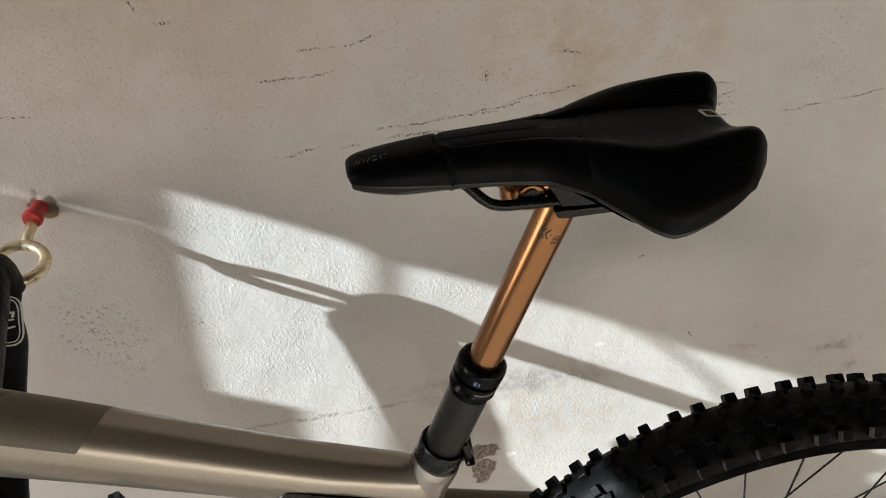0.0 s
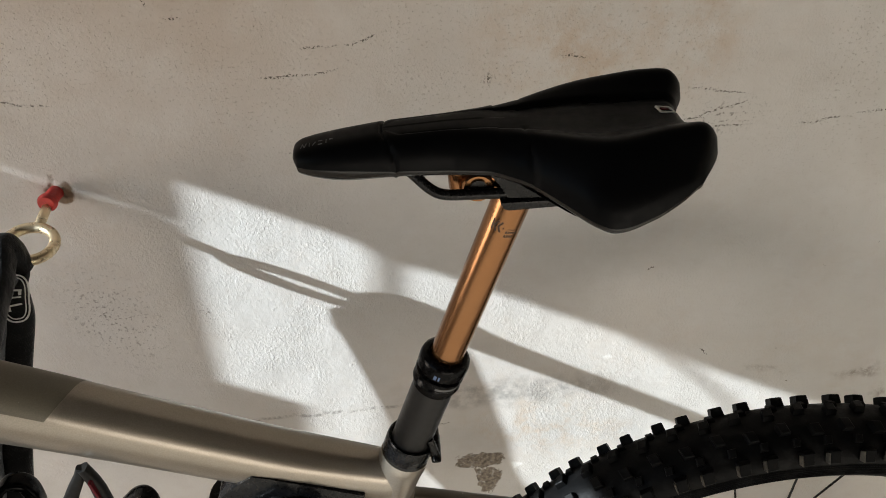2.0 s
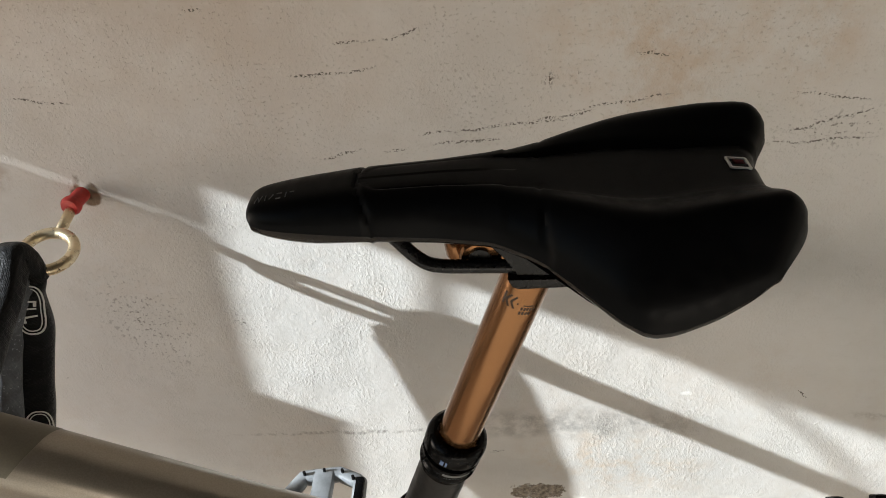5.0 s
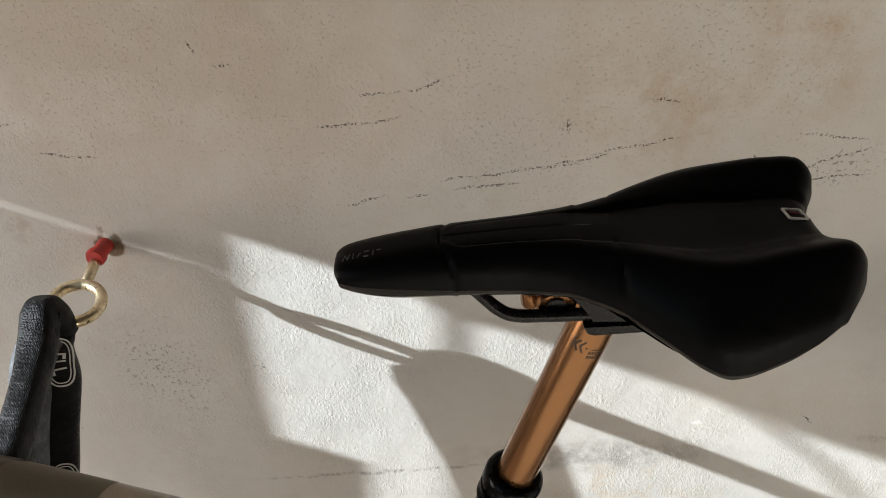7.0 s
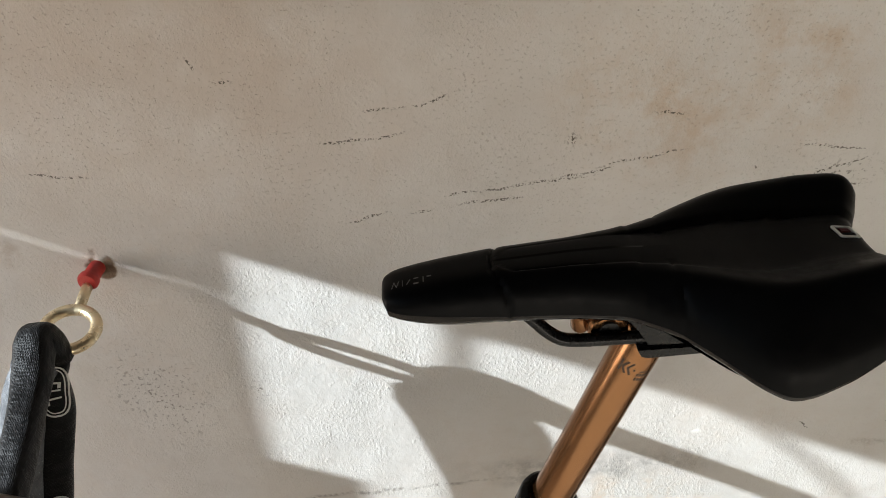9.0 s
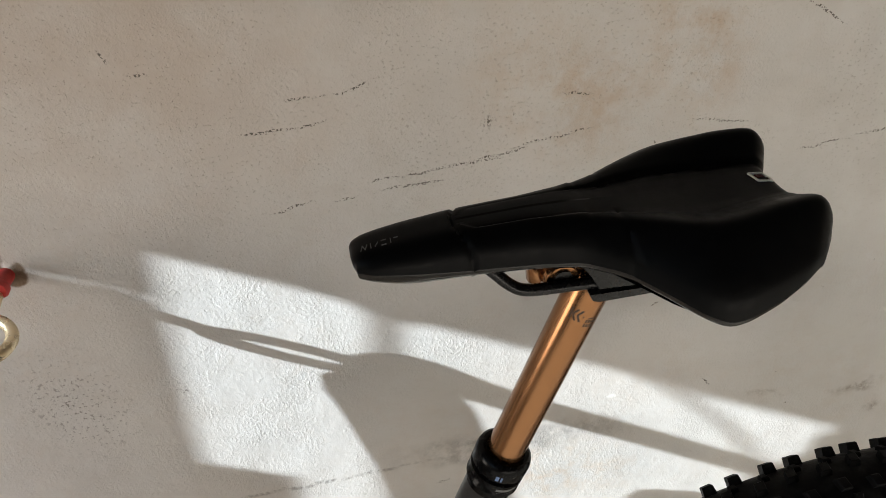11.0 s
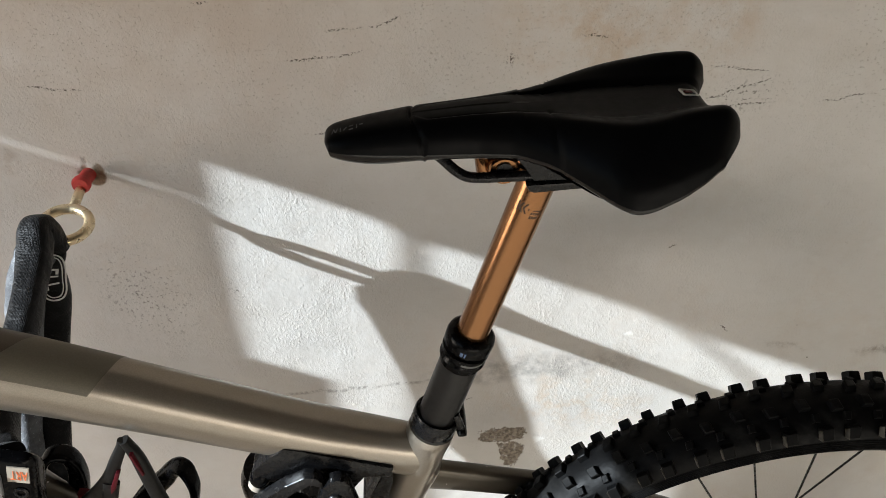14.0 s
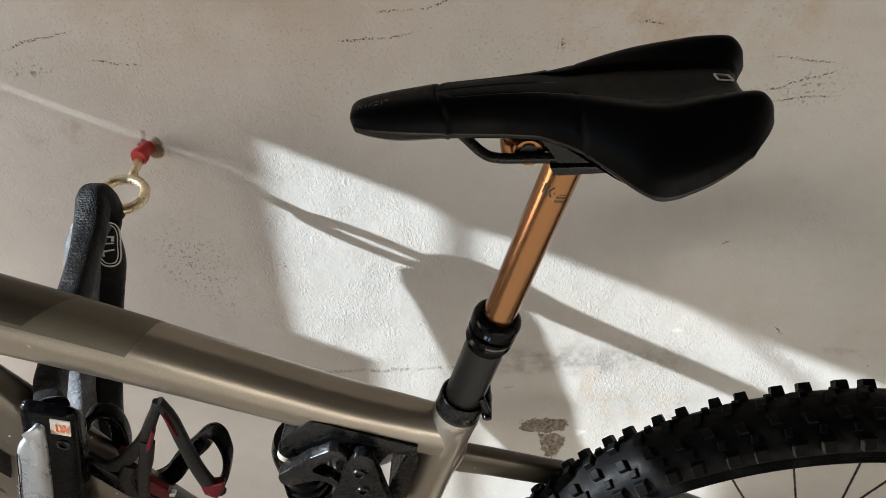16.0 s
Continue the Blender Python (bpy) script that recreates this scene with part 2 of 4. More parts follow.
def weave(name, color, rough):
    """Coarse woven sleeve cloth: crossing threads, soft creases and rubbed places."""
    p = Mat(name, rough, 0, color, 0.15)
    p.b.inputs["Sheen Weight"].default_value = 0.12
    p.b.inputs["Sheen Roughness"].default_value = 0.3
    warp = p.node("TexWave", Vector=p.coords(), Scale=210.0, Distortion=3.0, Detail=1.0)
    warp.bands_direction = "X"
    weft = p.node("TexWave", Vector=p.coords(), Scale=190.0, Distortion=3.0, Detail=1.0)
    weft.bands_direction = "Z"
    threads = p.math("MULTIPLY", warp.outputs["Fac"], weft.outputs["Fac"])
    col = p.mix(p.ramp(p.noise(28, 5, 0.65), 0.40, 0.72), color, tuple(c * 2.0 for c in color))
    col = p.mix(p.ramp(p.noise(380, 2, 0.5), 0.64, 0.72, 0.0, 0.5), col, tuple(min(1, c * 6) for c in color))
    n = p.bump(p.math("ADD", p.math("MULTIPLY", threads, 0.6), p.math("MULTIPLY", p.noise(340, 4, 0.65), 1.6)), 0.5, 0.0010)
    return p.out(col, None, p.bump(p.noise(42, 3, 0.5), 0.6, 0.009, n))


M_WALL = wall_paint()
# near-black for unseen ceiling and south wall, keeps bounce and reflections dark
M_ROOM_DARK = plain("darkened_plaster", (0.085, 0.080, 0.075), 0.8, 0, 0.1, 8, 0.3, 0.003)
M_FLOOR = plain("concrete", (0.62, 0.535, 0.435), 0.8, 0, 0.25, 9, 0.4, 0.003)
M_EAST = plain("pale_plaster", (0.58, 0.55, 0.51), 0.8, 0, 0.1, 8, 0.3, 0.003)
M_STEEL = plain("grey_painted_steel", (0.40, 0.40, 0.40), 0.5, 0, 0.1, 12)
M_LEATHER = plain("black_synthetic_leather", (0.0009, 0.0010, 0.0014), 0.38, 0, 0.12, 80, 0.08, 0.0003, 0.080)
leather = M_LEATHER.node_tree.nodes["Principled BSDF"]
leather.inputs["Sheen Weight"].default_value, leather.inputs["Sheen Roughness"].default_value = 0.045, 0.35
M_PLASTIC = plain("black_plastic", (0.0016, 0.0016, 0.0020), 0.22, 0, 0.2, 90, 0.04, 0.0003, 0.10)
M_SATIN = plain("satin_black_metal", (0.0042, 0.0042, 0.0047), 0.26, 0.0, 0.2, 90, 0.05, 0.0003, 0.26)
M_ANOD = plain("dark_anodised_tube", (0.009, 0.0087, 0.009), 0.38, 0.3, 0.15, 70, 0.05, 0.0003, 0.6)
M_GREYMETAL = plain("dark_grey_metal", (0.022, 0.022, 0.024), 0.28, 0.7, 0.15, 70)
M_SILVER = plain("worn_silver", (0.52, 0.53, 0.55), 0.32, 0.6, 0.12, 50)
M_COVER = plain("brushed_silver", (0.40, 0.415, 0.44), 0.30, 0.75, 0.06, 30)
M_PEDAL = plain("pale_grey_metal", (0.22, 0.23, 0.24), 0.5, 0.1, 0.2, 60)
M_BLUEPRINT = plain("pale_blue_print", (0.10, 0.16, 0.30), 0.5, 0, 0.05, 60)
M_CAGEGREY = plain("matt_carbon_grey", (0.0055, 0.0053, 0.0052), 0.46, 0.0, 0.35, 80, 0.1, 0.0003, 0.22)
M_LIP = plain("satin_black_edge", (0.0034, 0.0034, 0.0038), 0.18, 0, 0.2, 90, 0.05, 0.0003, 0.58)
M_BROWN = plain("brown_print", (0.050, 0.042, 0.033), 0.4, 0, 0.1, 60)
M_TAN = plain("tan_print", (0.20, 0.165, 0.12), 0.4, 0, 0.08, 60)
M_WHITE = plain("white_print", (0.72, 0.72, 0.70), 0.55, 0, 0.05, 60)
M_GREYPRINT = plain("grey_print", (0.12, 0.12, 0.12), 0.5, 0, 0.05, 60)
M_DARKPRINT = plain("dark_print", (0.05, 0.025, 0.012), 0.5, 0, 0.05, 60)
M_RED = plain("red_plastic", (0.48, 0.035, 0.03), 0.45, 0, 0.2, 90)
M_REDDARK = plain("dark_red_print", (0.070, 0.002, 0.006), 0.55, 0, 0.15, 90, spec=0.2)
M_ORANGE = plain("orange_print", (0.70, 0.16, 0.05), 0.55, 0, 0.08, 90)
M_PAPER = plain("pale_label", (0.40, 0.35, 0.29), 0.6, 0, 0.08, 60)
M_BRASS = plain("yellow_zinc", (0.80, 0.67, 0.46), 0.30, 0.95, 0.12, 60, 0.1, 0.0004)


def gloss_paint(name, color, rough, metal, coat):
    """Even metallic paint with fine flake and a few dusty specks."""
    p = Mat(name, rough, metal, color, 0.5)
    p.b.inputs["Coat Weight"].default_value = coat
    p.b.inputs["Coat Roughness"].default_value = 0.06
    col = p.mix(p.ramp(p.noise(900, 2, 0.5), 0.35, 0.65), tuple(c * 0.94 for c in color), tuple(c * 1.06 for c in color))
    col = p.mix(p.ramp(p.noise(130, 2, 0.5), 0.765, 0.785, 0.0, 0.8), col, (0.55, 0.52, 0.48))
    return p.out(col, p.ramp(p.noise(7, 3), 0.3, 0.7, rough - 0.02, rough + 0.03))


M_PAINT = gloss_paint("taupe_gloss_paint", (0.330, 0.293, 0.246), 0.30, 0.76, 0.3)
M_SHEET = gloss_paint("matt_olive_taupe_sheet", (0.145, 0.128, 0.095), 0.46, 0.1, 0.0)
# darker taupe; on the down tube it puts shade into the paint's colour
M_DARK_TAUPE = gloss_paint("darkened_taupe", (0.090, 0.076, 0.058), 0.32, 0.5, 0.2)


def dusty_rubber():
    p = Mat("black_rubber", 0.52, 0, (0.003, 0.003, 0.0033), 0.10)
    col = p.mix(p.ramp(p.noise(42, 5, 0.65), 0.46, 0.74), (0.0026, 0.0027, 0.0030), (0.016, 0.0157, 0.0153))
    return p.out(col, p.ramp(p.noise(90, 4), 0.3, 0.7, 0.42, 0.62), p.bump(p.noise(330, 3), 0.3, 0.0008))


M_RUBBER = dusty_rubber()
M_WORN_LIT = plain("worn_and_lit_rubber", (0.085, 0.078, 0.066), 0.6, 0, 0.5, 120, 0.2, 0.0004, 0.2)
M_SLEEVE = weave("black_woven_sleeve", (0.0058, 0.0060, 0.0067), 0.5)
# pale copy of the black sleeve cloth, sunlight put into its colour
M_SLEEVE_SUNLIT = weave("sunlit_woven_sleeve", (0.085, 0.091, 0.100), 0.6)


def gold_coat():
    g = Mat("bronze_coated_tube", 0.25, 0.9, (0.30, 0.15, 0.062))
    fine = g.noise(60.0, 3, 0.5)
    col = g.mix(fine, (0.285, 0.138, 0.060), (0.310, 0.152, 0.067))
    return g.out(col, g.ramp(fine, 0.2, 0.8, 0.18, 0.24))


M_GOLD = gold_coat()


# ---- mesh helpers ----
def part(name, bm, material, parent=None, label="", smooth=True):
    me = bpy.data.meshes.new(name)
    bmesh.ops.recalc_face_normals(bm, faces=bm.faces)
    bm.to_mesh(me)
    bm.free()
    me.materials.append(material)
    if smooth:
        me.polygons.foreach_set("use_smooth", [True] * len(me.polygons))
        me.set_sharp_from_angle(angle=radians(40))
    ob = new(name, me)
    if parent:
        ob.parent = parent
    if label:
        ob["label"] = label
    return ob


def thing(name, label, category, group=""):
    return tagged(new(name), label, category, group)


def box(bm, x0, x1, y0, y1, z0, z1, bevel=0.0, m=None):
    made = bmesh.ops.create_cube(bm, size=1)["verts"]
    for v in made:
        v.co = Vector(((x0 + x1) / 2 + v.co.x * (x1 - x0), (y0 + y1) / 2 + v.co.y * (y1 - y0), (z0 + z1) / 2 + v.co.z * (z1 - z0)))
    if bevel:
        edges = {e for v in made for e in v.link_edges}
        r = bmesh.ops.bevel(bm, geom=list(edges), offset=bevel, segments=2 if bevel < 0.006 else 5, affect="EDGES", profile=0.6)
        made = list({v for f in r["faces"] for v in f.verts} | {v for v in made if v.is_valid})
    if m:
        bmesh.ops.transform(bm, matrix=m, verts=[v for v in made if v.is_valid])
    return bm


def spline(points, n):
    """Catmull-Rom through the points."""
    p = [Vector(q) for q in points]
    p = [p[0] * 2 - p[1]] + p + [p[-1] * 2 - p[-2]]
    out = []
    for i in range(1, len(p) - 2):
        for k in range(n):
            t = k / n
            a, b, c, d = p[i - 1:i + 3]
            out.append(0.5 * (2 * b + (c - a) * t + (2 * a - 5 * b + 4 * c - d) * t * t + (3 * b - a - 3 * c + d) * t ** 3))
    return out + [p[-2]]


def sweep(bm, path, size, sides=14, power=2.0, up=(0, 1, 0), caps=True, twist=0.0):
    """A tube along path; size(t) gives the half width along up's side and the half height; power shapes the section (2 round, 4 squarish)."""
    rings = []
    n = len(path)
    for i, p in enumerate(path):
        d = (path[min(i + 1, n - 1)] - path[max(i - 1, 0)]).normalized()
        a = up(i / (n - 1)) if callable(up) else Vector(up)
        a = (a - d * a.dot(d)).normalized()
        b = d.cross(a)
        wa, wb = size(i / (n - 1))
        ring = []
        for k in range(sides):
            t = 2 * math.pi * k / sides + twist
            c, s = math.cos(t), math.sin(t)
            ring.append(bm.verts.new(p + a * (wa * math.copysign(abs(c) ** (2 / power), c)) + b * (wb * math.copysign(abs(s) ** (2 / power), s))))
        rings.append(ring)
    for r0, r1 in zip(rings, rings[1:]):
        for k in range(sides):
            bm.faces.new((r0[k], r0[(k + 1) % sides], r1[(k + 1) % sides], r1[k]))
    if caps:
        bm.faces.new(rings[0])
        bm.faces.new(rings[-1][::-1])
    return bm


def tube(points, r, n=8, sides=12, power=2.0, up=(0, 1, 0)):
    size = r if callable(r) else (lambda t: (r, r))
    return sweep(bmesh.new(), spline(points, n), size, sides, power, up)


def turned(bm, a, b, profile, sides=32):
    """A turned body on the axis from a to b: profile rows of (share of the length, radius)."""
    a, b = Vector(a), Vector(b)
    d = (b - a)
    q = d.to_track_quat("Z", "Y").to_matrix()
    rings = []
    for s, r in profile:
        rings.append([bm.verts.new(a + d * s + q @ Vector((r * math.cos(2 * math.pi * k / sides), r * math.sin(2 * math.pi * k / sides), 0))) for k in range(sides)])
    for r0, r1 in zip(rings, rings[1:]):
        for k in range(sides):
            bm.faces.new((r0[k], r0[(k + 1) % sides], r1[(k + 1) % sides], r1[k]))
    bm.faces.new(rings[0][::-1])
    bm.faces.new(rings[-1])
    return bm


def cyl(a, b, r, sides=24, edge=0.12):
    return turned(bmesh.new(), a, b, [(0, r * 0.88), (edge * 0.5, r), (1 - edge * 0.5, r), (1, r * 0.88)], sides)


def plate(points, y0, y1, bevel=0.0):
    """A plate with the outline of (x, z) points between two depths y."""
    bm = bmesh.new()
    lo = [bm.verts.new((x, y0, z)) for x, z in points]
    hi = [bm.verts.new((x, y1, z)) for x, z in points]
    bm.faces.new(lo)
    bm.faces.new(hi[::-1])
    n = len(points)
    for k in range(n):
        bm.faces.new((lo[k], hi[k], hi[(k + 1) % n], lo[(k + 1) % n]))
    if bevel:
        bmesh.ops.bevel(bm, geom=list(bm.edges), offset=bevel, segments=2, affect="EDGES", profile=0.6)
    return bm


# ---- the room ----
def structure(name, bm, material, label, category):
    return tagged(part(name, bm, material, None, "", False), label, category, "", "structure")


structure("wall_north", box(bmesh.new(), -1.6, 2.8, 0.0, 0.2, 0.0, 2.5), M_WALL, "off-white painted plaster wall with stains and chips", "wall")
# unseen floor, its colour raised to bounce light up at the bicycle
structure("floor", box(bmesh.new(), -1.6, 2.8, -3.2, 0.0, -0.1, -0.006), M_FLOOR, "unseen worn concrete floor, kept pale and warm to bounce light", "floor")
structure("ceiling", box(bmesh.new(), -1.6, 2.8, -3.2, 0.2, 2.5, 2.6), M_ROOM_DARK, "unseen ceiling, near-black to keep bounce and reflections low", "ceiling")
structure("wall_east", box(bmesh.new(), 2.8, 2.95, -3.2, 0.2, 0.0, 2.5), M_EAST, "plain pale plaster wall", "wall")
# unseen near-black south wall; its low opening is added for the fill lamp
bm = bmesh.new()
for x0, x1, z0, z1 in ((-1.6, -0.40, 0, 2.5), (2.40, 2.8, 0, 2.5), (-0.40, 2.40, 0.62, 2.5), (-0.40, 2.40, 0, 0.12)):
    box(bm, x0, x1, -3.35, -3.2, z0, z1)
structure("wall_south", bm, M_ROOM_DARK, "unseen near-black wall with a low opening for the fill lamp", "wall")

# unseen steel sheet in the side wall; its openings are cut to shape the sun
DX = -1.25
bm = bmesh.new()
SUN_GAPS = ((-0.349, -0.317, 0.995, 1.302), (-0.380, -0.349, 0.62, 1.302), (-0.500, -0.390, 0.62, 1.294), (-0.578, -0.500, 1.06, 1.285), (-0.655, -0.578, 0.62, 1.285), (-0.733, -0.655, 0.62, 1.255), (-0.95, -0.733, 0.62, 1.325), (-3.1, -1.25, 0.05, 2.0))
# narrow slits added to throw the thin streaks of sun
SLITS = ((-0.317, -0.12, 1.2397, 1.2431), (-0.25, -0.12, 1.2092, 1.2112), (-0.316, -0.262, 1.3588, 1.3606))
ys = sorted({-3.2, 0.0, *(v for p in SUN_GAPS + SLITS for v in p[:2])})
zs = sorted({0.0, 2.5, *(v for p in SUN_GAPS + SLITS for v in p[2:])})
for y0, y1 in zip(ys, ys[1:]):
    for z0, z1 in zip(zs, zs[1:]):
        yc, zc = (y0 + y1) / 2, (z0 + z1) / 2
        if not any(p[0] < yc < p[1] and p[2] < zc < p[3] for p in SUN_GAPS + SLITS):
            box(bm, DX - 0.003, DX, y0, y1, z0, z1)
# rounded corners of two small sun openings
for yc, zc, sy, r in ((-0.380, 1.302, 1, 0.016), (-0.390, 1.294, -1, 0.014)):
    arc = [(yc + sy * r * (1 - math.sin(t)), zc - r * (1 - math.cos(t))) for t in np.linspace(0, math.pi / 2, 6)]
    lo = [bm.verts.new((DX - 0.003, y, z)) for y, z in [(yc, zc)] + arc]
    hi = [bm.verts.new((DX, y, z)) for y, z in [(yc, zc)] + arc]
    bm.faces.new(lo)
    bm.faces.new(hi[::-1])
    for k in range(len(lo)):
        j = (k + 1) % len(lo)
        bm.faces.new((lo[k], hi[k], hi[j], lo[j]))
door = structure("sun_screen", bm, M_STEEL, "unseen grey steel sheet with openings cut to shape the sunlight", "door")
# unseen cord, added only to cast a curved shadow into the sun patch
part("shadow_cord", tube([(DX - 0.008, -0.470, 1.305), (DX - 0.008, -0.492, 1.290), (DX - 0.008, -0.512, 1.268), (DX - 0.008, -0.530, 1.235), (DX - 0.008, -0.543, 1.190), (DX - 0.008, -0.548, 1.120), (DX - 0.008, -0.548, 1.050)], 0.0042, 6, 10, 2.0, (1, 0, 0)), M_STEEL, door, "unseen grey cord added to cast a curved shadow")

# ---- the bicycle ----
YB = -0.364
bike = thing("bicycle", "taupe full-suspension mountain bike with black saddle beside the wall", "bicycle")
# the bicycle leans a little: its foot stands closer to the wall than its saddle
LEAN = Matrix.Translation((0, YB - 0.0050, 0.9658)) @ Matrix.Rotation(radians(6), 4, "X") @ Matrix.Translation((0, -YB, -0.965))
bike.matrix_world = LEAN


def on_post(z):
    """The seat post's axis at height z."""
    return Vector((0.1830 + (z - 0.941) * 0.305, YB, z))


# saddle: stations along its length from nose to tail
X0 = 0.0435
U = np.array([0.0, 0.02, 0.06, 0.12, 0.22, 0.38, 0.48, 0.56, 0.64, 0.70, 0.75, 0.80, 0.88, 0.95, 1.0])
HALF = np.array([0.0118, 0.0142, 0.0166, 0.0187, 0.0209, 0.0235, 0.0285, 0.0385, 0.0540, 0.0655, 0.0712, 0.0708, 0.0672, 0.0630, 0.0580])
RIM = np.array([0.9872, 0.9868, 0.9866, 0.9863, 0.9859, 0.9859, 0.9868, 0.9842, 0.9775, 0.9718, 0.9686, 0.9702, 0.9764, 0.9845, 0.9910])
MID = np.array([0.9950, 0.9968, 0.9991, 1.0018, 1.0055, 1.0085, 1.0090, 1.0085, 1.0078, 1.0072, 1.0070, 1.0074, 1.0092, 1.0098, 1.0094])
RIDGE = np.array([0.0, 0.0, 0.0, 0.0, 0.0, 0.0, 0.0010, 0.0035, 0.0075, 0.0102, 0.0125, 0.0145, 0.0168, 0.0168, 0.0125])


def smooth_table(table, u):
    """The table at u, rounded off between its stations."""
    acc = 0
    for k in range(-3, 4):
        acc = acc + np.interp(np.clip(u + k * 0.006, 0, 1), U, table)
    return acc / 7


def saddle_grid(nu, nv):
    u = np.linspace(0, 1, nu)[:, None] ** 1.25
    v = np.linspace(-1, 1, nv)[None, :]
    a = np.abs(v)
    length = 0.2478 + 0.0105 * np.exp(-((a - 0.60) / 0.26) ** 2) - 0.005 * np.clip((a - 0.75) / 0.25, 0, 1) ** 2
    x = X0 + u * (0.255 + (length - 0.255) * np.clip((u - 0.55) / 0.45, 0, 1) ** 2)
    x = x + 0.0026 * a ** 4 * np.exp(-u / 0.02)
    half = smooth_table(HALF, u)
    g1 = 0.218 + 0.03 * a * a
    g2 = 0.555 + 0.02 * a
    nick = 0.06 * np.exp(-((u - g1) / 0.0055) ** 2) + 0.03 * np.exp(-((u - g2) / 0.005) ** 2)
    y = YB - 0.0025 * np.clip(1 - u / 0.6, 0, 1) + v * half * (1 - nick * np.clip((a - 0.55) / 0.4, 0, 1))
    rim, mid, ridge = (smooth_table(q, u) for q in (RIM, MID, RIDGE))
    crown = mid + ridge * np.where(v < 0, 0.9, 1.0) * np.exp(-((a - 0.62) / np.where(a < 0.62, 0.21, 0.26)) ** 2)
    power = 2.6 + 0.6 * (u < 0.5)
    fall = (1 - a ** power) ** (1 / 1.9)
    ends = np.sqrt(np.clip(1 - (np.clip((u - 0.955) / 0.045, 0, 1)) ** 2, 0, 1)) * 0.62 + 0.38
    nose = np.sqrt(np.clip(1 - (np.clip((0.026 - u) / 0.026, 0, 1)) ** 2, 0, 1)) * 0.52 + 0.48
    z = rim + (crown - rim) * fall * np.minimum(ends, nose)
    # grooves across the cover, and the edges of the middle channel
    z = z - 0.0020 * np.exp(-((u - g1) / 0.0046) ** 2) - 0.0008 * np.exp(-((u - g2) / 0.0035) ** 2) * (a > 0.3)
    side = np.where(v > 0, 0.12 + 0.98 * np.clip((u - 0.46) / 0.12, 0, 1), 0.25)
    seam = np.where(u > 0.225, (0.42 - 0.15 * np.clip((u - 0.4) / 0.5, 0, 1)) * np.sqrt(np.clip((u - 0.225) / 0.035, 0, 1)), 0.0)
    step = 1 / (1 + np.exp(np.clip((a - seam) / 0.016, -30, 30)))
    z = z - (u > 0.225) * side * (0.0024 * step + 0.0018 * np.exp(-((a - seam) / 0.022) ** 2))
    return x, y + 0 * x, z + 0 * x


def grid_faces(bm, x, y, z):
    nu, nv = x.shape
    vs = [[bm.verts.new((x[i, j], y[i, j], z[i, j])) for j in range(nv)] for i in range(nu)]
    for i in range(nu - 1):
        for j in range(nv - 1):
            bm.faces.new((vs[i][j], vs[i + 1][j], vs[i + 1][j + 1], vs[i][j + 1]))
    return vs


def rim_of(vs):
    return [r[0] for r in vs] + vs[-1][1:-1] + [r[-1] for r in vs[::-1]] + vs[0][-2:0:-1]


SX, SY, SZ = saddle_grid(150, 73)
bm = bmesh.new()
top = rim_of(grid_faces(bm, SX, SY, SZ))
SR = [v.co.copy() for v in top]
saddle = part("saddle", bm, M_LEATHER, bike, "black synthetic leather saddle with a recessed middle channel")
# satin edge of the base, rounded under the cover's rim
bm = bmesh.new()
rows = []
for k, p in enumerate(SR):
    d = SR[(k + 2) % len(SR)] - SR[k - 2]
    out = Vector((d.y, -d.x, 0)).normalized()
    if out.dot(Vector((p.x - 0.17, p.y - YB, 0))) < 0:
        out = -out
    deep = 1 + 0.95 * math.exp(-((p.x - X0 - 0.030) / 0.024) ** 2)
    rows.append([bm.verts.new(p - out * (0.0046 * deep * (1 - math.cos(t))) - Vector((0, 0, 0.0056 * deep * math.sin(t) - 0.0002))) for t in np.linspace(0, 2.0, 7)])
for k in range(len(rows)):
    a, b = rows[k], rows[(k + 1) % len(rows)]
    for j in range(6):
        bm.faces.new((a[j], b[j], b[j + 1], a[j + 1]))
part("base_edge", bm, M_LIP, saddle, "satin black base edge")

bm = bmesh.new()
u = np.linspace(0.01, 0.985, 60)[:, None]
v = np.linspace(-1, 1, 25)[None, :]
half = smooth_table(HALF, u) * (0.92 - 0.14 * u)
belly = np.interp(u, [0, 0.05, 0.12, 0.25, 0.45, 0.7, 1], [0.0065, 0.0105, 0.0115, 0.0085, -0.001, -0.012, -0.012])
bz = smooth_table(RIM, u) - 0.0025 - belly * (1 - v ** 2)
grid_faces(bm, X0 + 0.003 + u * 0.236 + 0 * v, YB - 0.0025 * np.clip(1 - u / 0.6, 0, 1) + v * half, bz)
part("base_shell", bm, M_PLASTIC, saddle, "glossy black plastic base shell")


def saddle_z(x, y):
    """The cover's height over a place."""
    k = np.argsort(((SX - x) ** 2 + (SY - y) ** 2).ravel())[:6]
    return float(SZ.ravel()[k].mean())


# square badge at the tail: white outline with a red corner
def cover_quad(bm, x0, x1, y0, y1, lift, height=None):
    vs = [bm.verts.new((x, y, (height or saddle_z)(x, y) + lift)) for x, y in ((x0, y0), (x1, y0), (x1, y1), (x0, y1))]
    lo = [bm.verts.new(q.co - Vector((0, 0, 0.001))) for q in vs]
    bm.faces.new(vs)
    bm.faces.new(lo[::-1])
    for k in range(4):
        bm.faces.new((vs[k], lo[k], lo[(k + 1) % 4], vs[(k + 1) % 4]))


BX, BY, BS = 0.2798, YB + 0.0015, 0.0045
BZ = [saddle_z(BX + a, BY + b) for a, b in ((0, 0), (-0.006, 0), (0.006, 0), (0, -0.006), (0, 0.006))]


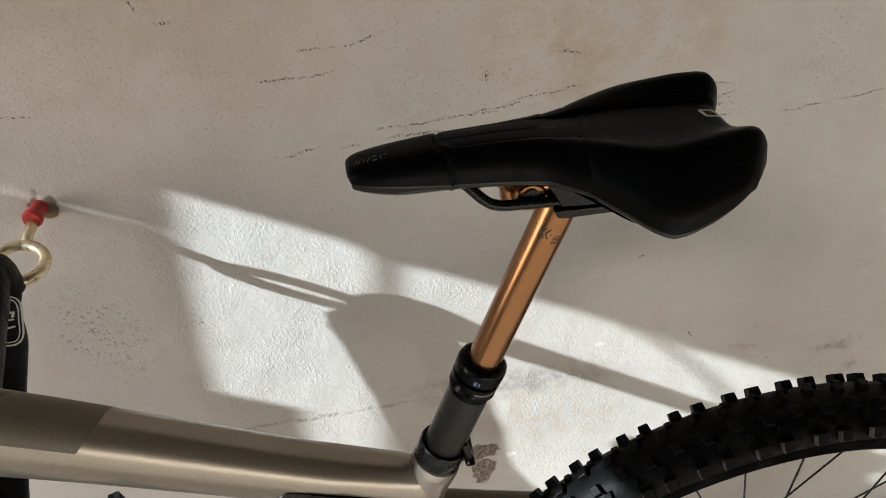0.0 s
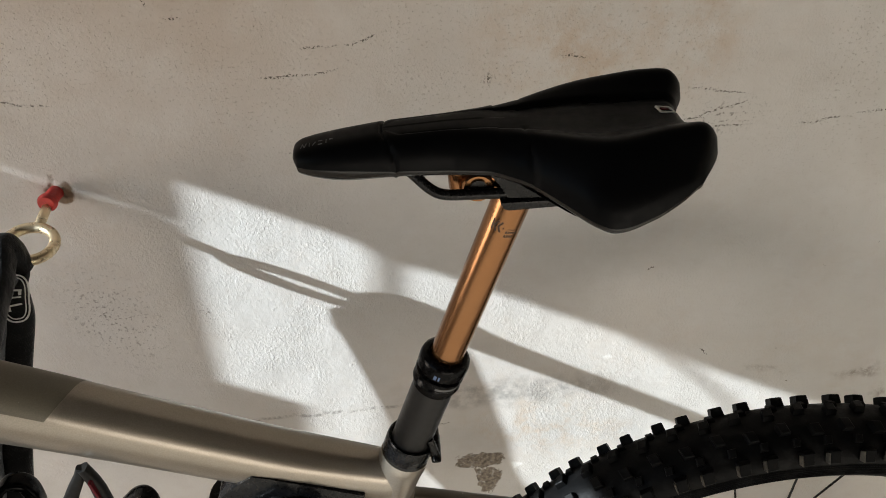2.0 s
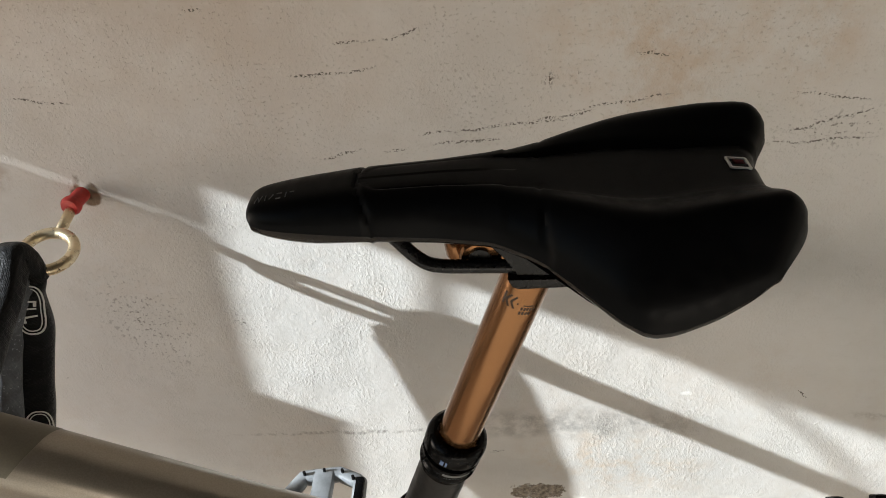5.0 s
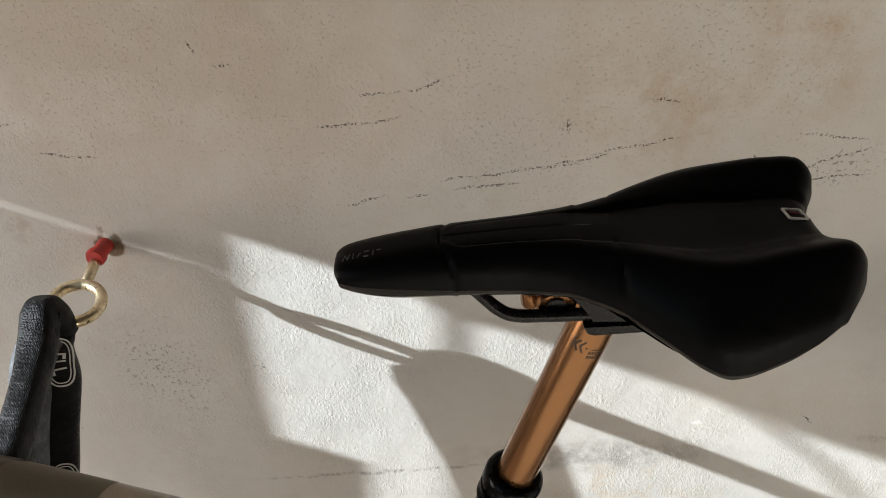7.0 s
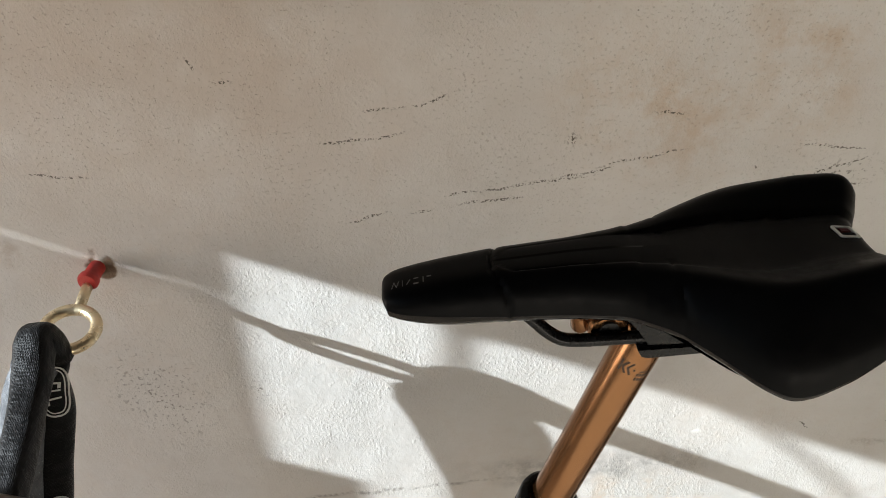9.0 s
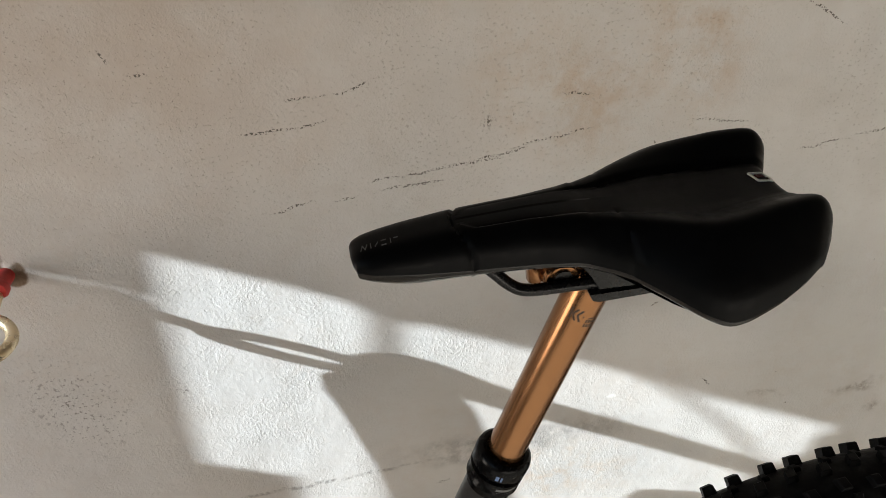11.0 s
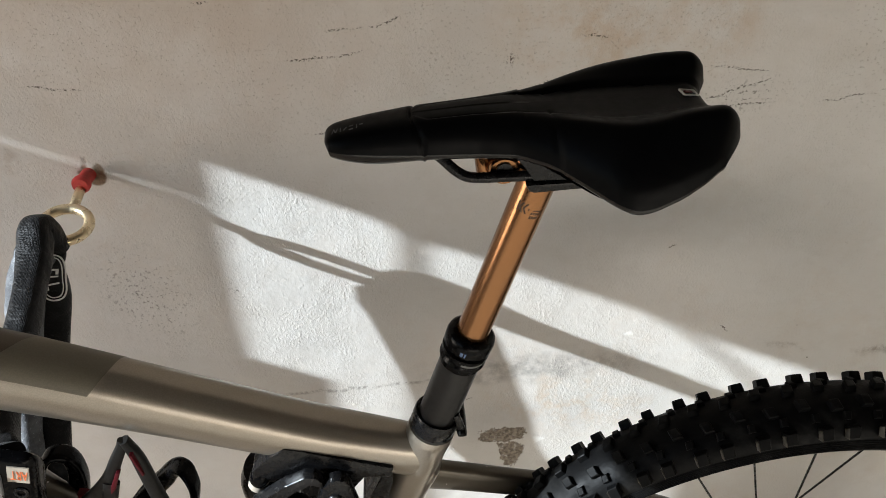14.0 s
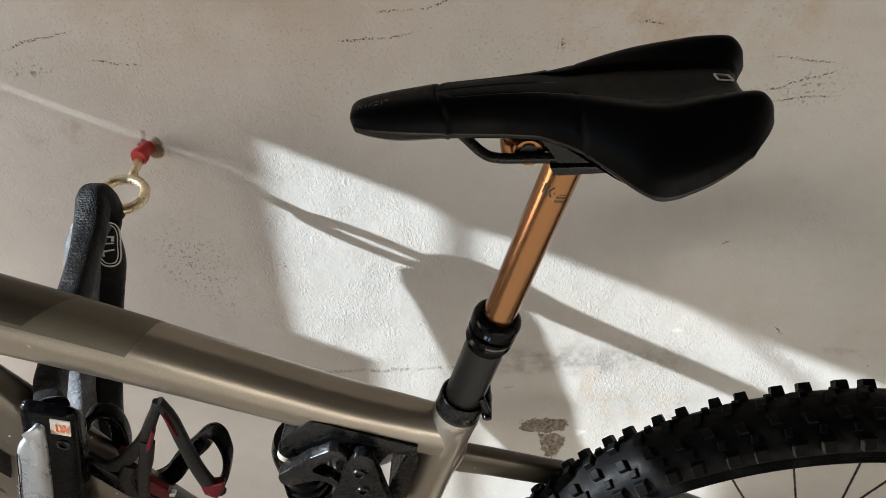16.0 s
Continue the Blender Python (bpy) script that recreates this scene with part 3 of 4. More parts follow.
def badge_z(x, y):
    """The flat badge's height over a place."""
    return BZ[0] + (BZ[2] - BZ[1]) / 0.012 * (x - BX) + (BZ[4] - BZ[3]) / 0.012 * (y - BY)


bm = bmesh.new()
for a in (-1, 1):
    for k in range(6):
        q = -1 + k / 3
        cover_quad(bm, BX + a * BS - 0.0006, BX + a * BS + 0.0006, BY + q * BS * 1.2, BY + (q + 1 / 3) * BS * 1.2, 0.0012, badge_z)
        cover_quad(bm, BX + q * BS, BX + (q + 1 / 3) * BS, BY + a * BS * 1.2 - 0.0006, BY + a * BS * 1.2 + 0.0006, 0.0012, badge_z)
part("badge_outline", bm, M_WHITE, saddle, "small white square outline", False)
bm = bmesh.new()
cover_quad(bm, BX - 0.002, BX + 0.003, BY, BY + 0.0035, 0.0010, badge_z)
part("badge_mark", bm, M_REDDARK, saddle, "dark red badge mark", False)
# pale print on the nose: thin slanted and upright strokes that cannot be read
def print_stroke(bm, x0, y0, x1, y1, w=0.00022):
    d = Vector((x1 - x0, y1 - y0, 0)).normalized()
    n = Vector((-d.y, d.x, 0)) * w
    vs = [bm.verts.new((x + q * n.x, y + q * n.y, saddle_z(x, y) + 0.0004)) for x, y, q in ((x0, y0, -1), (x1, y1, -1), (x1, y1, 1), (x0, y0, 1))]
    lo = [bm.verts.new(q.co - Vector((0, 0, 0.0008))) for q in vs]
    bm.faces.new(vs)
    bm.faces.new(lo[::-1])
    for k in range(4):
        bm.faces.new((vs[k], lo[k], lo[(k + 1) % 4], vs[(k + 1) % 4]))


bm = bmesh.new()
NY0, NY1 = YB - 0.0086, YB - 0.0050
for x0, x1, low, high in ((0.0490, 0.0502, 0, 1), (0.0502, 0.0514, 1, 0), (0.0514, 0.0526, 0, 1), (0.0545, 0.0545, 0, 1), (0.0566, 0.0584, 0.1, 0.9), (0.0600, 0.0626, 1, 1), (0.0600, 0.0626, 0, 0), (0.0650, 0.0650, 0, 1), (0.0668, 0.0690, 0.9, 0.9)):
    print_stroke(bm, x0, NY0 + (NY1 - NY0) * low, x1, NY0 + (NY1 - NY0) * high)
part("nose_print", bm, M_GREYPRINT, saddle, "thin grey print strokes", False)

for s in (-1, 1):
    yr = YB + s * 0.022
    part("saddle_rail", tube([(0.108, YB + s * 0.012, 0.985), (0.117, YB + s * 0.016, 0.980), (0.128, YB + s * 0.020, 0.9705), (0.138, yr, 0.9668), (0.160, yr, 0.9662), (0.200, yr, 0.9662),
                              (0.215, yr + s * 0.002, 0.9680), (0.235, yr + s * 0.004, 0.9760), (0.252, yr + s * 0.006, 0.9880)], 0.0036, 6, 14), M_SATIN, saddle, "black metal saddle rail")

# seat post
post = part("seatpost", turned(bmesh.new(), on_post(0.780), on_post(0.957), [(0, 0.0134), (0.97, 0.0134), (1, 0.0130)], 48), M_GOLD, bike, "bronze-coated dropper post tube")
head = bmesh.new()
turned(head, (0.1590, YB - 0.0185, 0.9675), (0.1590, YB + 0.0185, 0.9675), [(0, 0.0094), (0.06, 0.0106), (0.94, 0.0106), (1, 0.0094)], 36)
box(head, 0.1590, 0.1840, YB - 0.0150, YB + 0.0150, 0.9580, 0.9735, 0.002)
part("post_head", head, M_GOLD, post, "bronze clamp head")
part("post_head_neck", turned(bmesh.new(), on_post(0.950), on_post(0.972), [(0, 0.0135), (0.5, 0.0128), (1, 0.0105)], 32), M_GOLD, post)
for s in (-1, 1):
    part("clamp_bolt", cyl((0.1590, YB + s * 0.0180, 0.9690), (0.1590, YB + s * 0.0200, 0.9690), 0.0056), M_SATIN, post, "black clamp bolt")
    part("front_ear", cyl((0.1465, YB + s * 0.008, 0.962), (0.1440, YB + s * 0.008, 0.986), 0.0052, 16), M_GOLD, post, "bronze clamp ear")
    y0, y1 = sorted((YB + s * 0.0165, YB + s * 0.0285))
    part("upper_clamp", plate([(0.1765, 0.9660), (0.1760, 0.9700), (0.1715, 0.9770), (0.1640, 0.9840), (0.1685, 0.9850), (0.1780, 0.9800), (0.1850, 0.9745), (0.1980, 0.9700), (0.2120, 0.9690), (0.2140, 0.9655)], y0, y1, 0.0008), M_SATIN, post, "black upper rail clamp")
    part("lower_clamp", plate([(0.172, 0.9625), (0.1745, 0.9575), (0.178, 0.9562), (0.213, 0.9580), (0.214, 0.9610), (0.211, 0.9632)], y0, y1, 0.0012), M_SATIN, post, "black lower rail cradle")
# dark printed marks on the bronze tube
ax = (on_post(0.95) - on_post(0.80)).normalized()
sidew = ax.cross(Vector((0, 1, 0))).normalized()


def on_tube(z, turn, r):
    """A point on the tube's face: turn in degrees from the side that looks away from the wall."""
    n = Vector((0, -1, 0)) * math.cos(radians(turn)) + (-sidew if sidew.x < 0 else sidew) * math.sin(radians(turn))
    return on_post(z) + n * r


def tube_mark(bm, z0, z1, t0, t1, r, steps=5):
    rows = [[bm.verts.new(on_tube(z, t0 + (t1 - t0) * k / steps, rr)) for k in range(steps + 1)] for z, rr in ((z0, r), (z1, r))]
    for k in range(steps):
        bm.faces.new((rows[0][k], rows[0][k + 1], rows[1][k + 1], rows[1][k]))


bm = bmesh.new()
tube_mark(bm, 0.9270, 0.9350, -47, -42, 0.01348)
for k in range(4):
    for c in (0, 13):
        tube_mark(bm, 0.9309 + 0.0010 * k, 0.9319 + 0.0010 * k, -41 + c + 2.6 * k, -35 + c + 2.6 * k, 0.01348, 2)
        tube_mark(bm, 0.9299 - 0.0010 * k, 0.9309 - 0.0010 * k, -41 + c + 2.6 * k, -35 + c + 2.6 * k, 0.01348, 2)
tube_mark(bm, 0.9302, 0.9314, -12, -8, 0.01348)
for k in range(5):
    tube_mark(bm, 0.9272, 0.9292, 0 + 7.5 * k, 5.0 + 7.5 * k, 0.01348, 2)
    if k < 4:
        tube_mark(bm, 0.9240, 0.9262, -1 + 7.5 * k, 4.0 + 7.5 * k, 0.01348, 2)
tube_mark(bm, 0.9303, 0.9309, 4, 30, 0.01348)
part("tube_print", bm, M_DARKPRINT, post, "dark printed marks", False)

collar = part("post_collar", turned(bmesh.new(), on_post(0.768), on_post(0.8030),
                                    [(0, 0.01681), (0.02, 0.01776), (0.16, 0.01795), (0.19, 0.01977), (0.24, 0.01977), (0.27, 0.01891), (0.4, 0.01891), (0.43, 0.01996), (0.49, 0.01996), (0.52, 0.01795), (0.57, 0.01795), (0.6, 0.02015), (0.84, 0.02044), (0.95, 0.01939), (1.0, 0.017), (0.985, 0.01432), (0.94, 0.0137)], 56),
              M_PLASTIC, bike, "ribbed black seal collar")
bm = bmesh.new()
tube_mark(bm, 0.7790, 0.7812, -14, 46, 0.01905, 10)
for k in range(9):
    tube_mark(bm, 0.7770, 0.7776, -10 + 6 * k, -7 + 6 * k, 0.01905, 1)
part("collar_print", bm, M_GREYPRINT, collar, "grey print on the collar", False)
bm = bmesh.new()
tube_mark(bm, 0.7905, 0.7945, -27, -20, 0.02050, 2)
tube_mark(bm, 0.7905, 0.7945, -17, -13, 0.02050, 2)
part("collar_mark", bm, M_BLUEPRINT, collar, "pale blue collar mark", False)
part("lower_post", turned(bmesh.new(), on_post(0.66), on_post(0.772), [(0, 0.0172), (1, 0.0172)], 48), M_ANOD, bike, "dark grey anodised lower post")
clamp = part("seat_clamp", turned(bmesh.new(), on_post(0.6850), on_post(0.7030), [(0, 0.0206), (0.06, 0.0212), (0.90, 0.0212), (1, 0.0204), (0.98, 0.0186), (0.80, 0.0176)], 56), M_SATIN, bike, "black seat clamp")
cz = on_post(0.695)
part("clamp_lug", box(bmesh.new(), cz.x + 0.014, cz.x + 0.027, YB - 0.009, YB + 0.009, 0.6840, 0.6960, 0.002), M_SATIN, clamp)
part("clamp_screw", cyl((cz.x + 0.0215, YB + 0.014, 0.703), (cz.x + 0.0225, YB - 0.0185, 0.6905), 0.0044, 20), M_SATIN, clamp, "black clamp screw")
part("clamp_slit", cyl((cz.x + 0.0170, YB - 0.0115, 0.712), (cz.x + 0.0225, YB - 0.0135, 0.693), 0.0036, 16), M_SATIN, clamp)

# frame tubes
tt = [(-0.412, YB, 0.8620), (-0.355, YB, 0.8380), (-0.287, YB, 0.8090), (-0.201, YB, 0.7735), (-0.110, YB, 0.7325), (-0.012, YB, 0.6880), (0.075, YB, 0.6540), (0.098, YB, 0.6455)]
tt_size = lambda t: (0.0285 - 0.006 * t - 0.0035 * max(0.0, t - 0.75) / 0.25, float(np.interp(t, [0, 0.286, 0.43, 0.57, 0.714, 0.857, 1], [0.039, 0.0365, 0.0335, 0.0298, 0.0268, 0.0256, 0.0250])))
top_tube = part("top_tube", tube(tt, tt_size, 10, 48, 2.3), M_PAINT, bike, "taupe glossy top tube")
st = [on_post(0.6830), on_post(0.66), on_post(0.62), on_post(0.56), on_post(0.48), Vector((0.0, YB, 0.40)), Vector((-0.04, YB, 0.335))]
part("seat_tube", tube(st, lambda t: (0.0208 + 0.0016 * math.exp(-((t - 0.06) / 0.07) ** 2), 0.0208 + 0.0010 * math.exp(-((t - 0.06) / 0.07) ** 2)), 8, 36), M_PAINT, bike, "taupe glossy seat tube")
part("top_tube_gusset", tube([(0.055, YB, 0.660), (0.078, YB, 0.652), (0.094, YB, 0.632), (0.086, YB, 0.598)], lambda t: (0.0200 + 0.0012 * math.sin(t * 3.1) - 0.004 * t, 0.0245 - 0.010 * t), 8, 32), M_PAINT, bike, "taupe gusset at the seat tube")
dt = [(-0.453, YB, 0.8050), (-0.439, YB, 0.781), (-0.365, YB, 0.656), (-0.284, YB, 0.528), (-0.175, YB, 0.395), (-0.06, YB, 0.335)]
dt_size = lambda t: (0.030, 0.085 - 0.07 * max(0, t - 0.5))
# same paint as the top tube, given a darker colour for its shade
down_tube = part("down_tube", tube(dt, dt_size, 10, 48, 2.4), M_DARK_TAUPE, bike, "taupe glossy down tube, colour darkened for shade, with dark decals")
part("head_tube", turned(bmesh.new(), (-0.462, YB, 0.760), (-0.408, YB, 0.893), [(0, 0.027), (0.3, 0.024), (1, 0.023)], 32), M_PAINT, bike)
part("bottom_bracket", cyl((-0.05, YB - 0.037, 0.335), (-0.05, YB + 0.037, 0.335), 0.026, 32), M_SATIN, bike)
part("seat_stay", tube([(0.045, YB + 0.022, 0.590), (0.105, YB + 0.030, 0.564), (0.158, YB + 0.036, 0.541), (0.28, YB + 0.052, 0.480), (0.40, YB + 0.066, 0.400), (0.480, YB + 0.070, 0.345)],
                       lambda t: (0.010, 0.0205 - 0.008 * t), 8, 20, 3.0), M_DARK_TAUPE, bike, "dark taupe seat stay")
for s_ in (-1, 1):
    part("chain_stay", tube([(-0.04, YB + s_ * 0.035, 0.335), (0.12, YB + s_ * 0.055, 0.330), (0.30, YB + s_ * 0.065, 0.342), (0.481, YB + s_ * 0.070, 0.345)], 0.012, 8, 16), M_PAINT, bike)
# dark decals on the down tube, pale slanted strokes on the top tube
def skin(path, size, power, share, turn, lift):
    """A point on a swept tube's skin, on the side away from the wall: turn in degrees, up positive."""
    pts = spline(path, 10)
    f = share * (len(pts) - 1)
    i = min(int(f), len(pts) - 2)
    p = pts[i].lerp(pts[i + 1], f - i)
    d = (pts[i + 1] - pts[i]).normalized()
    up = Vector((-d.z, 0, d.x)) if d.x > 0 else Vector((d.z, 0, -d.x))
    wa, wb = size(share)
    c, q = math.cos(radians(turn)), math.sin(radians(turn))
    return p + Vector((0, -1, 0)) * ((wa + lift) * math.copysign(abs(c) ** (2 / power), c)) + up * ((wb + lift) * math.copysign(abs(q) ** (2 / power), q))


def skin_patch(bm, path, size, power, s0, s1, t0, t1, lift=0.0005, slant=0.0, n=6):
    grid = [[bm.verts.new(skin(path, size, power, s0 + (s1 - s0) * i / n + slant * j / n, t0 + (t1 - t0) * j / n, lift)) for j in range(n + 1)] for i in range(n + 1)]
    for i in range(n):
        for j in range(n):
            bm.faces.new((grid[i][j], grid[i + 1][j], grid[i + 1][j + 1], grid[i][j + 1]))


bm = bmesh.new()
skin_patch(bm, tt, tt_size, 2.3, 0.02, 0.470, 27, 140, 0.0003, 0.030, 20)
part("top_tube_sheet", bm, M_SHEET, top_tube, "matt olive taupe protective sheet", True)
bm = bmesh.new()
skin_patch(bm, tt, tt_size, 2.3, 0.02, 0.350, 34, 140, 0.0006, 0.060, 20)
part("top_tube_dark_band", bm, M_DARK_TAUPE, top_tube, "darker taupe band on the top tube's upper half", True)
bm = bmesh.new()
for a, lean in ((0.2500, 0.006), (0.2580, -0.006), (0.2645, 0.007), (0.2725, -0.004), (0.2790, 0.007)):
    skin_patch(bm, tt, tt_size, 2.3, a, a + 0.0026, 55, 74, 0.0009, lean)
for q in (55, 64, 72):
    skin_patch(bm, tt, tt_size, 2.3, 0.2905 + 0.0002 * (q - 55), 0.2990 + 0.0002 * (q - 55), q, q + 2.6, 0.0009)
part("top_tube_print", bm, M_SILVER, top_tube, "pale grey slanted strokes", False)
bm = bmesh.new()
skin_patch(bm, dt, dt_size, 2.4, 0.22, 0.475, 2, 19, 0.0006, -0.03, 14)
part("down_tube_decal", bm, M_PLASTIC, down_tube, "gloss black decal", True)
bm = bmesh.new()
skin_patch(bm, dt, dt_size, 2.4, 0.22, 0.470, -12, 2, 0.0006, -0.02, 14)
part("down_tube_inset", bm, M_TAN, down_tube, "tan decal inset", True)
bm = bmesh.new()
skin_patch(bm, dt, dt_size, 2.4, 0.22, 0.480, -24, -12, 0.0006, 0.015, 14)
part("down_tube_decal", bm, M_BROWN, down_tube, "brown decal band", True)


# rear wheel
WC = Vector((0.481, YB, 0.342))
wheel = part("rear_wheel", cyl(WC + Vector((0, -0.05, 0)), WC + Vector((0, 0.05, 0)), 0.028, 32), M_SATIN, bike, "black spoked rear wheel")


def ring(profile, sides, center=WC):
    """A closed ring about the y axis: profile of (radius, y)."""
    bm = bmesh.new()
    rings = []
    for k in range(sides):
        t = 2 * math.pi * k / sides
        rings.append([bm.verts.new(center + Vector((r * math.cos(t), y, r * math.sin(t)))) for r, y in profile])
    n = len(profile)
    for k in range(sides):
        a, b = rings[k], rings[(k + 1) % sides]
        for j in range(n):
            bm.faces.new((a[j], b[j], b[(j + 1) % n], a[(j + 1) % n]))
    return bm


TR, TY = 0.0300, 0.0345
section = []
for k in range(22):
    t = -2.45 + 4.9 * k / 21
    section.append((0.3190 + TR * math.cos(t), TY * math.sin(t)))
section += [(0.2960, 0.013), (0.2960, -0.013)]
tyre = part("tyre", ring(section, 160), M_RUBBER, wheel, "black knobbly mountain bike tyre")
PITCH = 76


def knob(bm, ang, across, la, lw, hgt, skew=0.0):
    """One tread block about the wheel's centre, at an angle round the wheel and an angle across the section."""
    vs = []
    for top in (0, 1):
        k = 1 - 0.20 * top
        for da, db in ((-1, -1), (1, -1), (1, 1), (-1, 1)):
            a2 = ang + (da * la * k + skew * db) / 0.365 / 2
            b2 = across + db * lw * k / TY / 2
            rr = TR - 0.0015 + top * (hgt + 0.0015)
            r = 0.3190 + rr * math.cos(b2)
            y = (TY - TR + rr) * math.sin(b2)
            vs.append(bm.verts.new((r * math.cos(a2), y, r * math.sin(a2))))
    for q in ((4, 5, 6, 7), (0, 1, 5, 4), (1, 2, 6, 5), (2, 3, 7, 6), (3, 0, 4, 7)):
        bm.faces.new([vs[i] for i in q])
    return vs


def blocks(odd):
    """The six blocks of one pitch: turn from the pitch's angle, place across, length, width, height, skew."""
    for s in (-1, 1):
        yield (0.006 if odd else -0.006) + 0.004 * s, s * 1.0, 0.0134, 0.0122, 0.0084, 0.001 * s
        yield 0.0415 + 0.009 * s, s * (0.24 + 0.08 * odd), 0.0114, 0.0108, 0.0062, -0.002 * s
        yield 0.017 + 0.009 * s, s * 0.60, 0.0084, 0.0085, 0.0038, 0.001 * s


# blocks on the stretch that the saddle overhangs are pieces of their own, the rest is joined
shapes = {}
rest = bmesh.new()
for k in range(PITCH):
    a = 2 * math.pi * k / PITCH
    for n, row in enumerate(blocks(k % 2)):
        if radians(55) < a < radians(165):
            if (k % 2, n) not in shapes:
                bm = bmesh.new()
                top = knob(bm, *row)[4:]
                bmesh.ops.bevel(bm, geom=[e for e in bm.edges if e.verts[0] in top and e.verts[1] in top], offset=0.0007, segments=1, affect="EDGES")
                me = bpy.data.meshes.new("tread_block")
                bmesh.ops.recalc_face_normals(bm, faces=bm.faces)
                bm.to_mesh(me)
                bm.free()
                me.materials.append(M_RUBBER)
                shapes[k % 2, n] = me
            block = new("tread_block", shapes[k % 2, n])
            block.parent = wheel
            block.matrix_local = Matrix.Translation(WC) @ Matrix.Rotation(-a, 4, "Y")
        else:
            for v in knob(rest, a + row[0], *row[1:]):
                v.co += WC
part("tread", rest, M_RUBBER, wheel, "square rubber tread blocks", False)["kind"] = "stuff"


def on_tyre(ang, across, lift):
    """A point over the tyre's casing."""
    rr = TR + lift
    return WC + Vector(((0.3190 + rr * math.cos(across)) * math.cos(ang), (TY - TR + rr) * math.sin(across), (0.3190 + rr * math.cos(across)) * math.sin(ang)))


# rubbed edges at the foot of the shoulder blocks, painted pale like lit edges
bm = bmesh.new()
for k in range(PITCH):
    a = 2 * math.pi * k / PITCH + (0.006 if k % 2 else -0.006) - 0.004
    for corners in (((-0.0174, -1.184, 0.0030), (0.0174, -1.184, 0.0030), (0.0183, -1.197, 0.0004), (-0.0183, -1.197, 0.0004)),
                    ((0.0168, -0.90, 0.0086), (0.0200, -0.92, 0.0030), (0.0208, -1.16, 0.0030), (0.0172, -1.15, 0.0086))):
        up4 = [bm.verts.new(on_tyre(a + q, b, l)) for q, b, l in corners]
        dn4 = [bm.verts.new(on_tyre(a + q * 0.8, b * 0.99, l - 0.001)) for q, b, l in corners]
        bm.faces.new(up4)
        bm.faces.new(dn4[::-1])
        for j in range(4):
            bm.faces.new((up4[j], dn4[j], dn4[(j + 1) % 4], up4[(j + 1) % 4]))
part("worn_lit_edges", bm, M_WORN_LIT, wheel, "dusty grey worn block edges, painted pale as if lit", False)["kind"] = "stuff"
# moulded ribs round the sidewall
for q in (1.38, 1.46, 1.54, 1.62, 1.70, 1.80):
    for s in (-1, 1):
        c, w = (TR + 0.0002), 0.0007
        r0, y0 = 0.3190 + c * math.cos(q), s * (TY - TR + c) * math.sin(q)
        part("sidewall_rib", ring([(r0 + w, y0), (r0, y0 + s * w), (r0 - w, y0), (r0, y0 - s * w)], 120), M_RUBBER, wheel)
part("rim", ring([(0.302, 0.0150), (0.302, -0.0150), (0.297, -0.0175), (0.284, -0.0135), (0.279, 0.0), (0.284, 0.0135), (0.297, 0.0175)], 120), M_SATIN, wheel, "black rim")
for k in range(28):
    a = 2 * math.pi * k / 28
    s = -1 if k % 2 else 1
    b = a + (0.85 if (k // 2) % 2 else -0.85)
    part("spoke", cyl(WC + Vector((0.027 * math.cos(b), s * 0.032, 0.027 * math.sin(b))), WC + Vector((0.282 * math.cos(a), s * 0.003, 0.282 * math.sin(a))), 0.0011, 6), M_SATIN, wheel)

# shock linkage under the top tube
shock = part("shock_mount", plate([(-0.0600, 0.6500), (-0.0580, 0.6660), (-0.0470, 0.6790), (-0.0256, 0.6960), (-0.0059, 0.6890), (0.0308, 0.6745), (0.0680, 0.6590), (0.0650, 0.6440), (0.0382, 0.6520), (0.0300, 0.6300), (0.0100, 0.6300), (0.0010, 0.6560), (-0.0150, 0.6660), (-0.0300, 0.6560), (-0.0420, 0.6480)], YB - 0.026, YB + 0.026, 0.003), M_SATIN, bike, "black shock linkage under the top tube")
part("rocker_arm", plate([(-0.0614, 0.6365), (-0.0632, 0.6300), (-0.0622, 0.6225), (-0.0580, 0.6180), (-0.0512, 0.6185), (-0.0414, 0.6241), (-0.0263, 0.6303), (-0.0168, 0.6267), (-0.0108, 0.6137), (-0.0055, 0.6120), (-0.0075, 0.6250), (-0.0134, 0.6340), (-0.0256, 0.6365), (-0.0314, 0.6405), (-0.0296, 0.6476), (-0.0236, 0.6535), (-0.0045, 0.6660), (0.0005, 0.6600), (0.0046, 0.6556), (0.0056, 0.6640), (-0.0005, 0.6726), (-0.0094, 0.6738), (-0.0279, 0.6626), (-0.0475, 0.6470)], YB - 0.041, YB - 0.029, 0.0020), M_GREYMETAL, shock, "dark grey rocker arm")
part("rocker_arm", plate([(-0.0610, 0.618), (-0.0500, 0.642), (-0.0045, 0.6665), (0.0060, 0.6600), (-0.0230, 0.6467), (-0.0340, 0.6169), (-0.0572, 0.6110)], YB + 0.027, YB + 0.038, 0.002), M_GREYMETAL, shock)
part("pivot_cap", turned(bmesh.new(), (-0.0550, YB - 0.036, 0.6262), (-0.0550, YB - 0.0398, 0.6262), [(0, 0.0052), (0.7, 0.0052), (0.9, 0.0046), (1, 0.0034)], 24), M_GREYMETAL, shock, "dark grey pivot cap")
part("shock_eye", turned(bmesh.new(), (-0.0560, YB - 0.018, 0.6430), (-0.0490, YB - 0.018, 0.6580), [(0, 0.0090), (0.15, 0.0102), (0.8, 0.0102), (1, 0.0080)], 24), M_PLASTIC, shock, "black shock end cap")
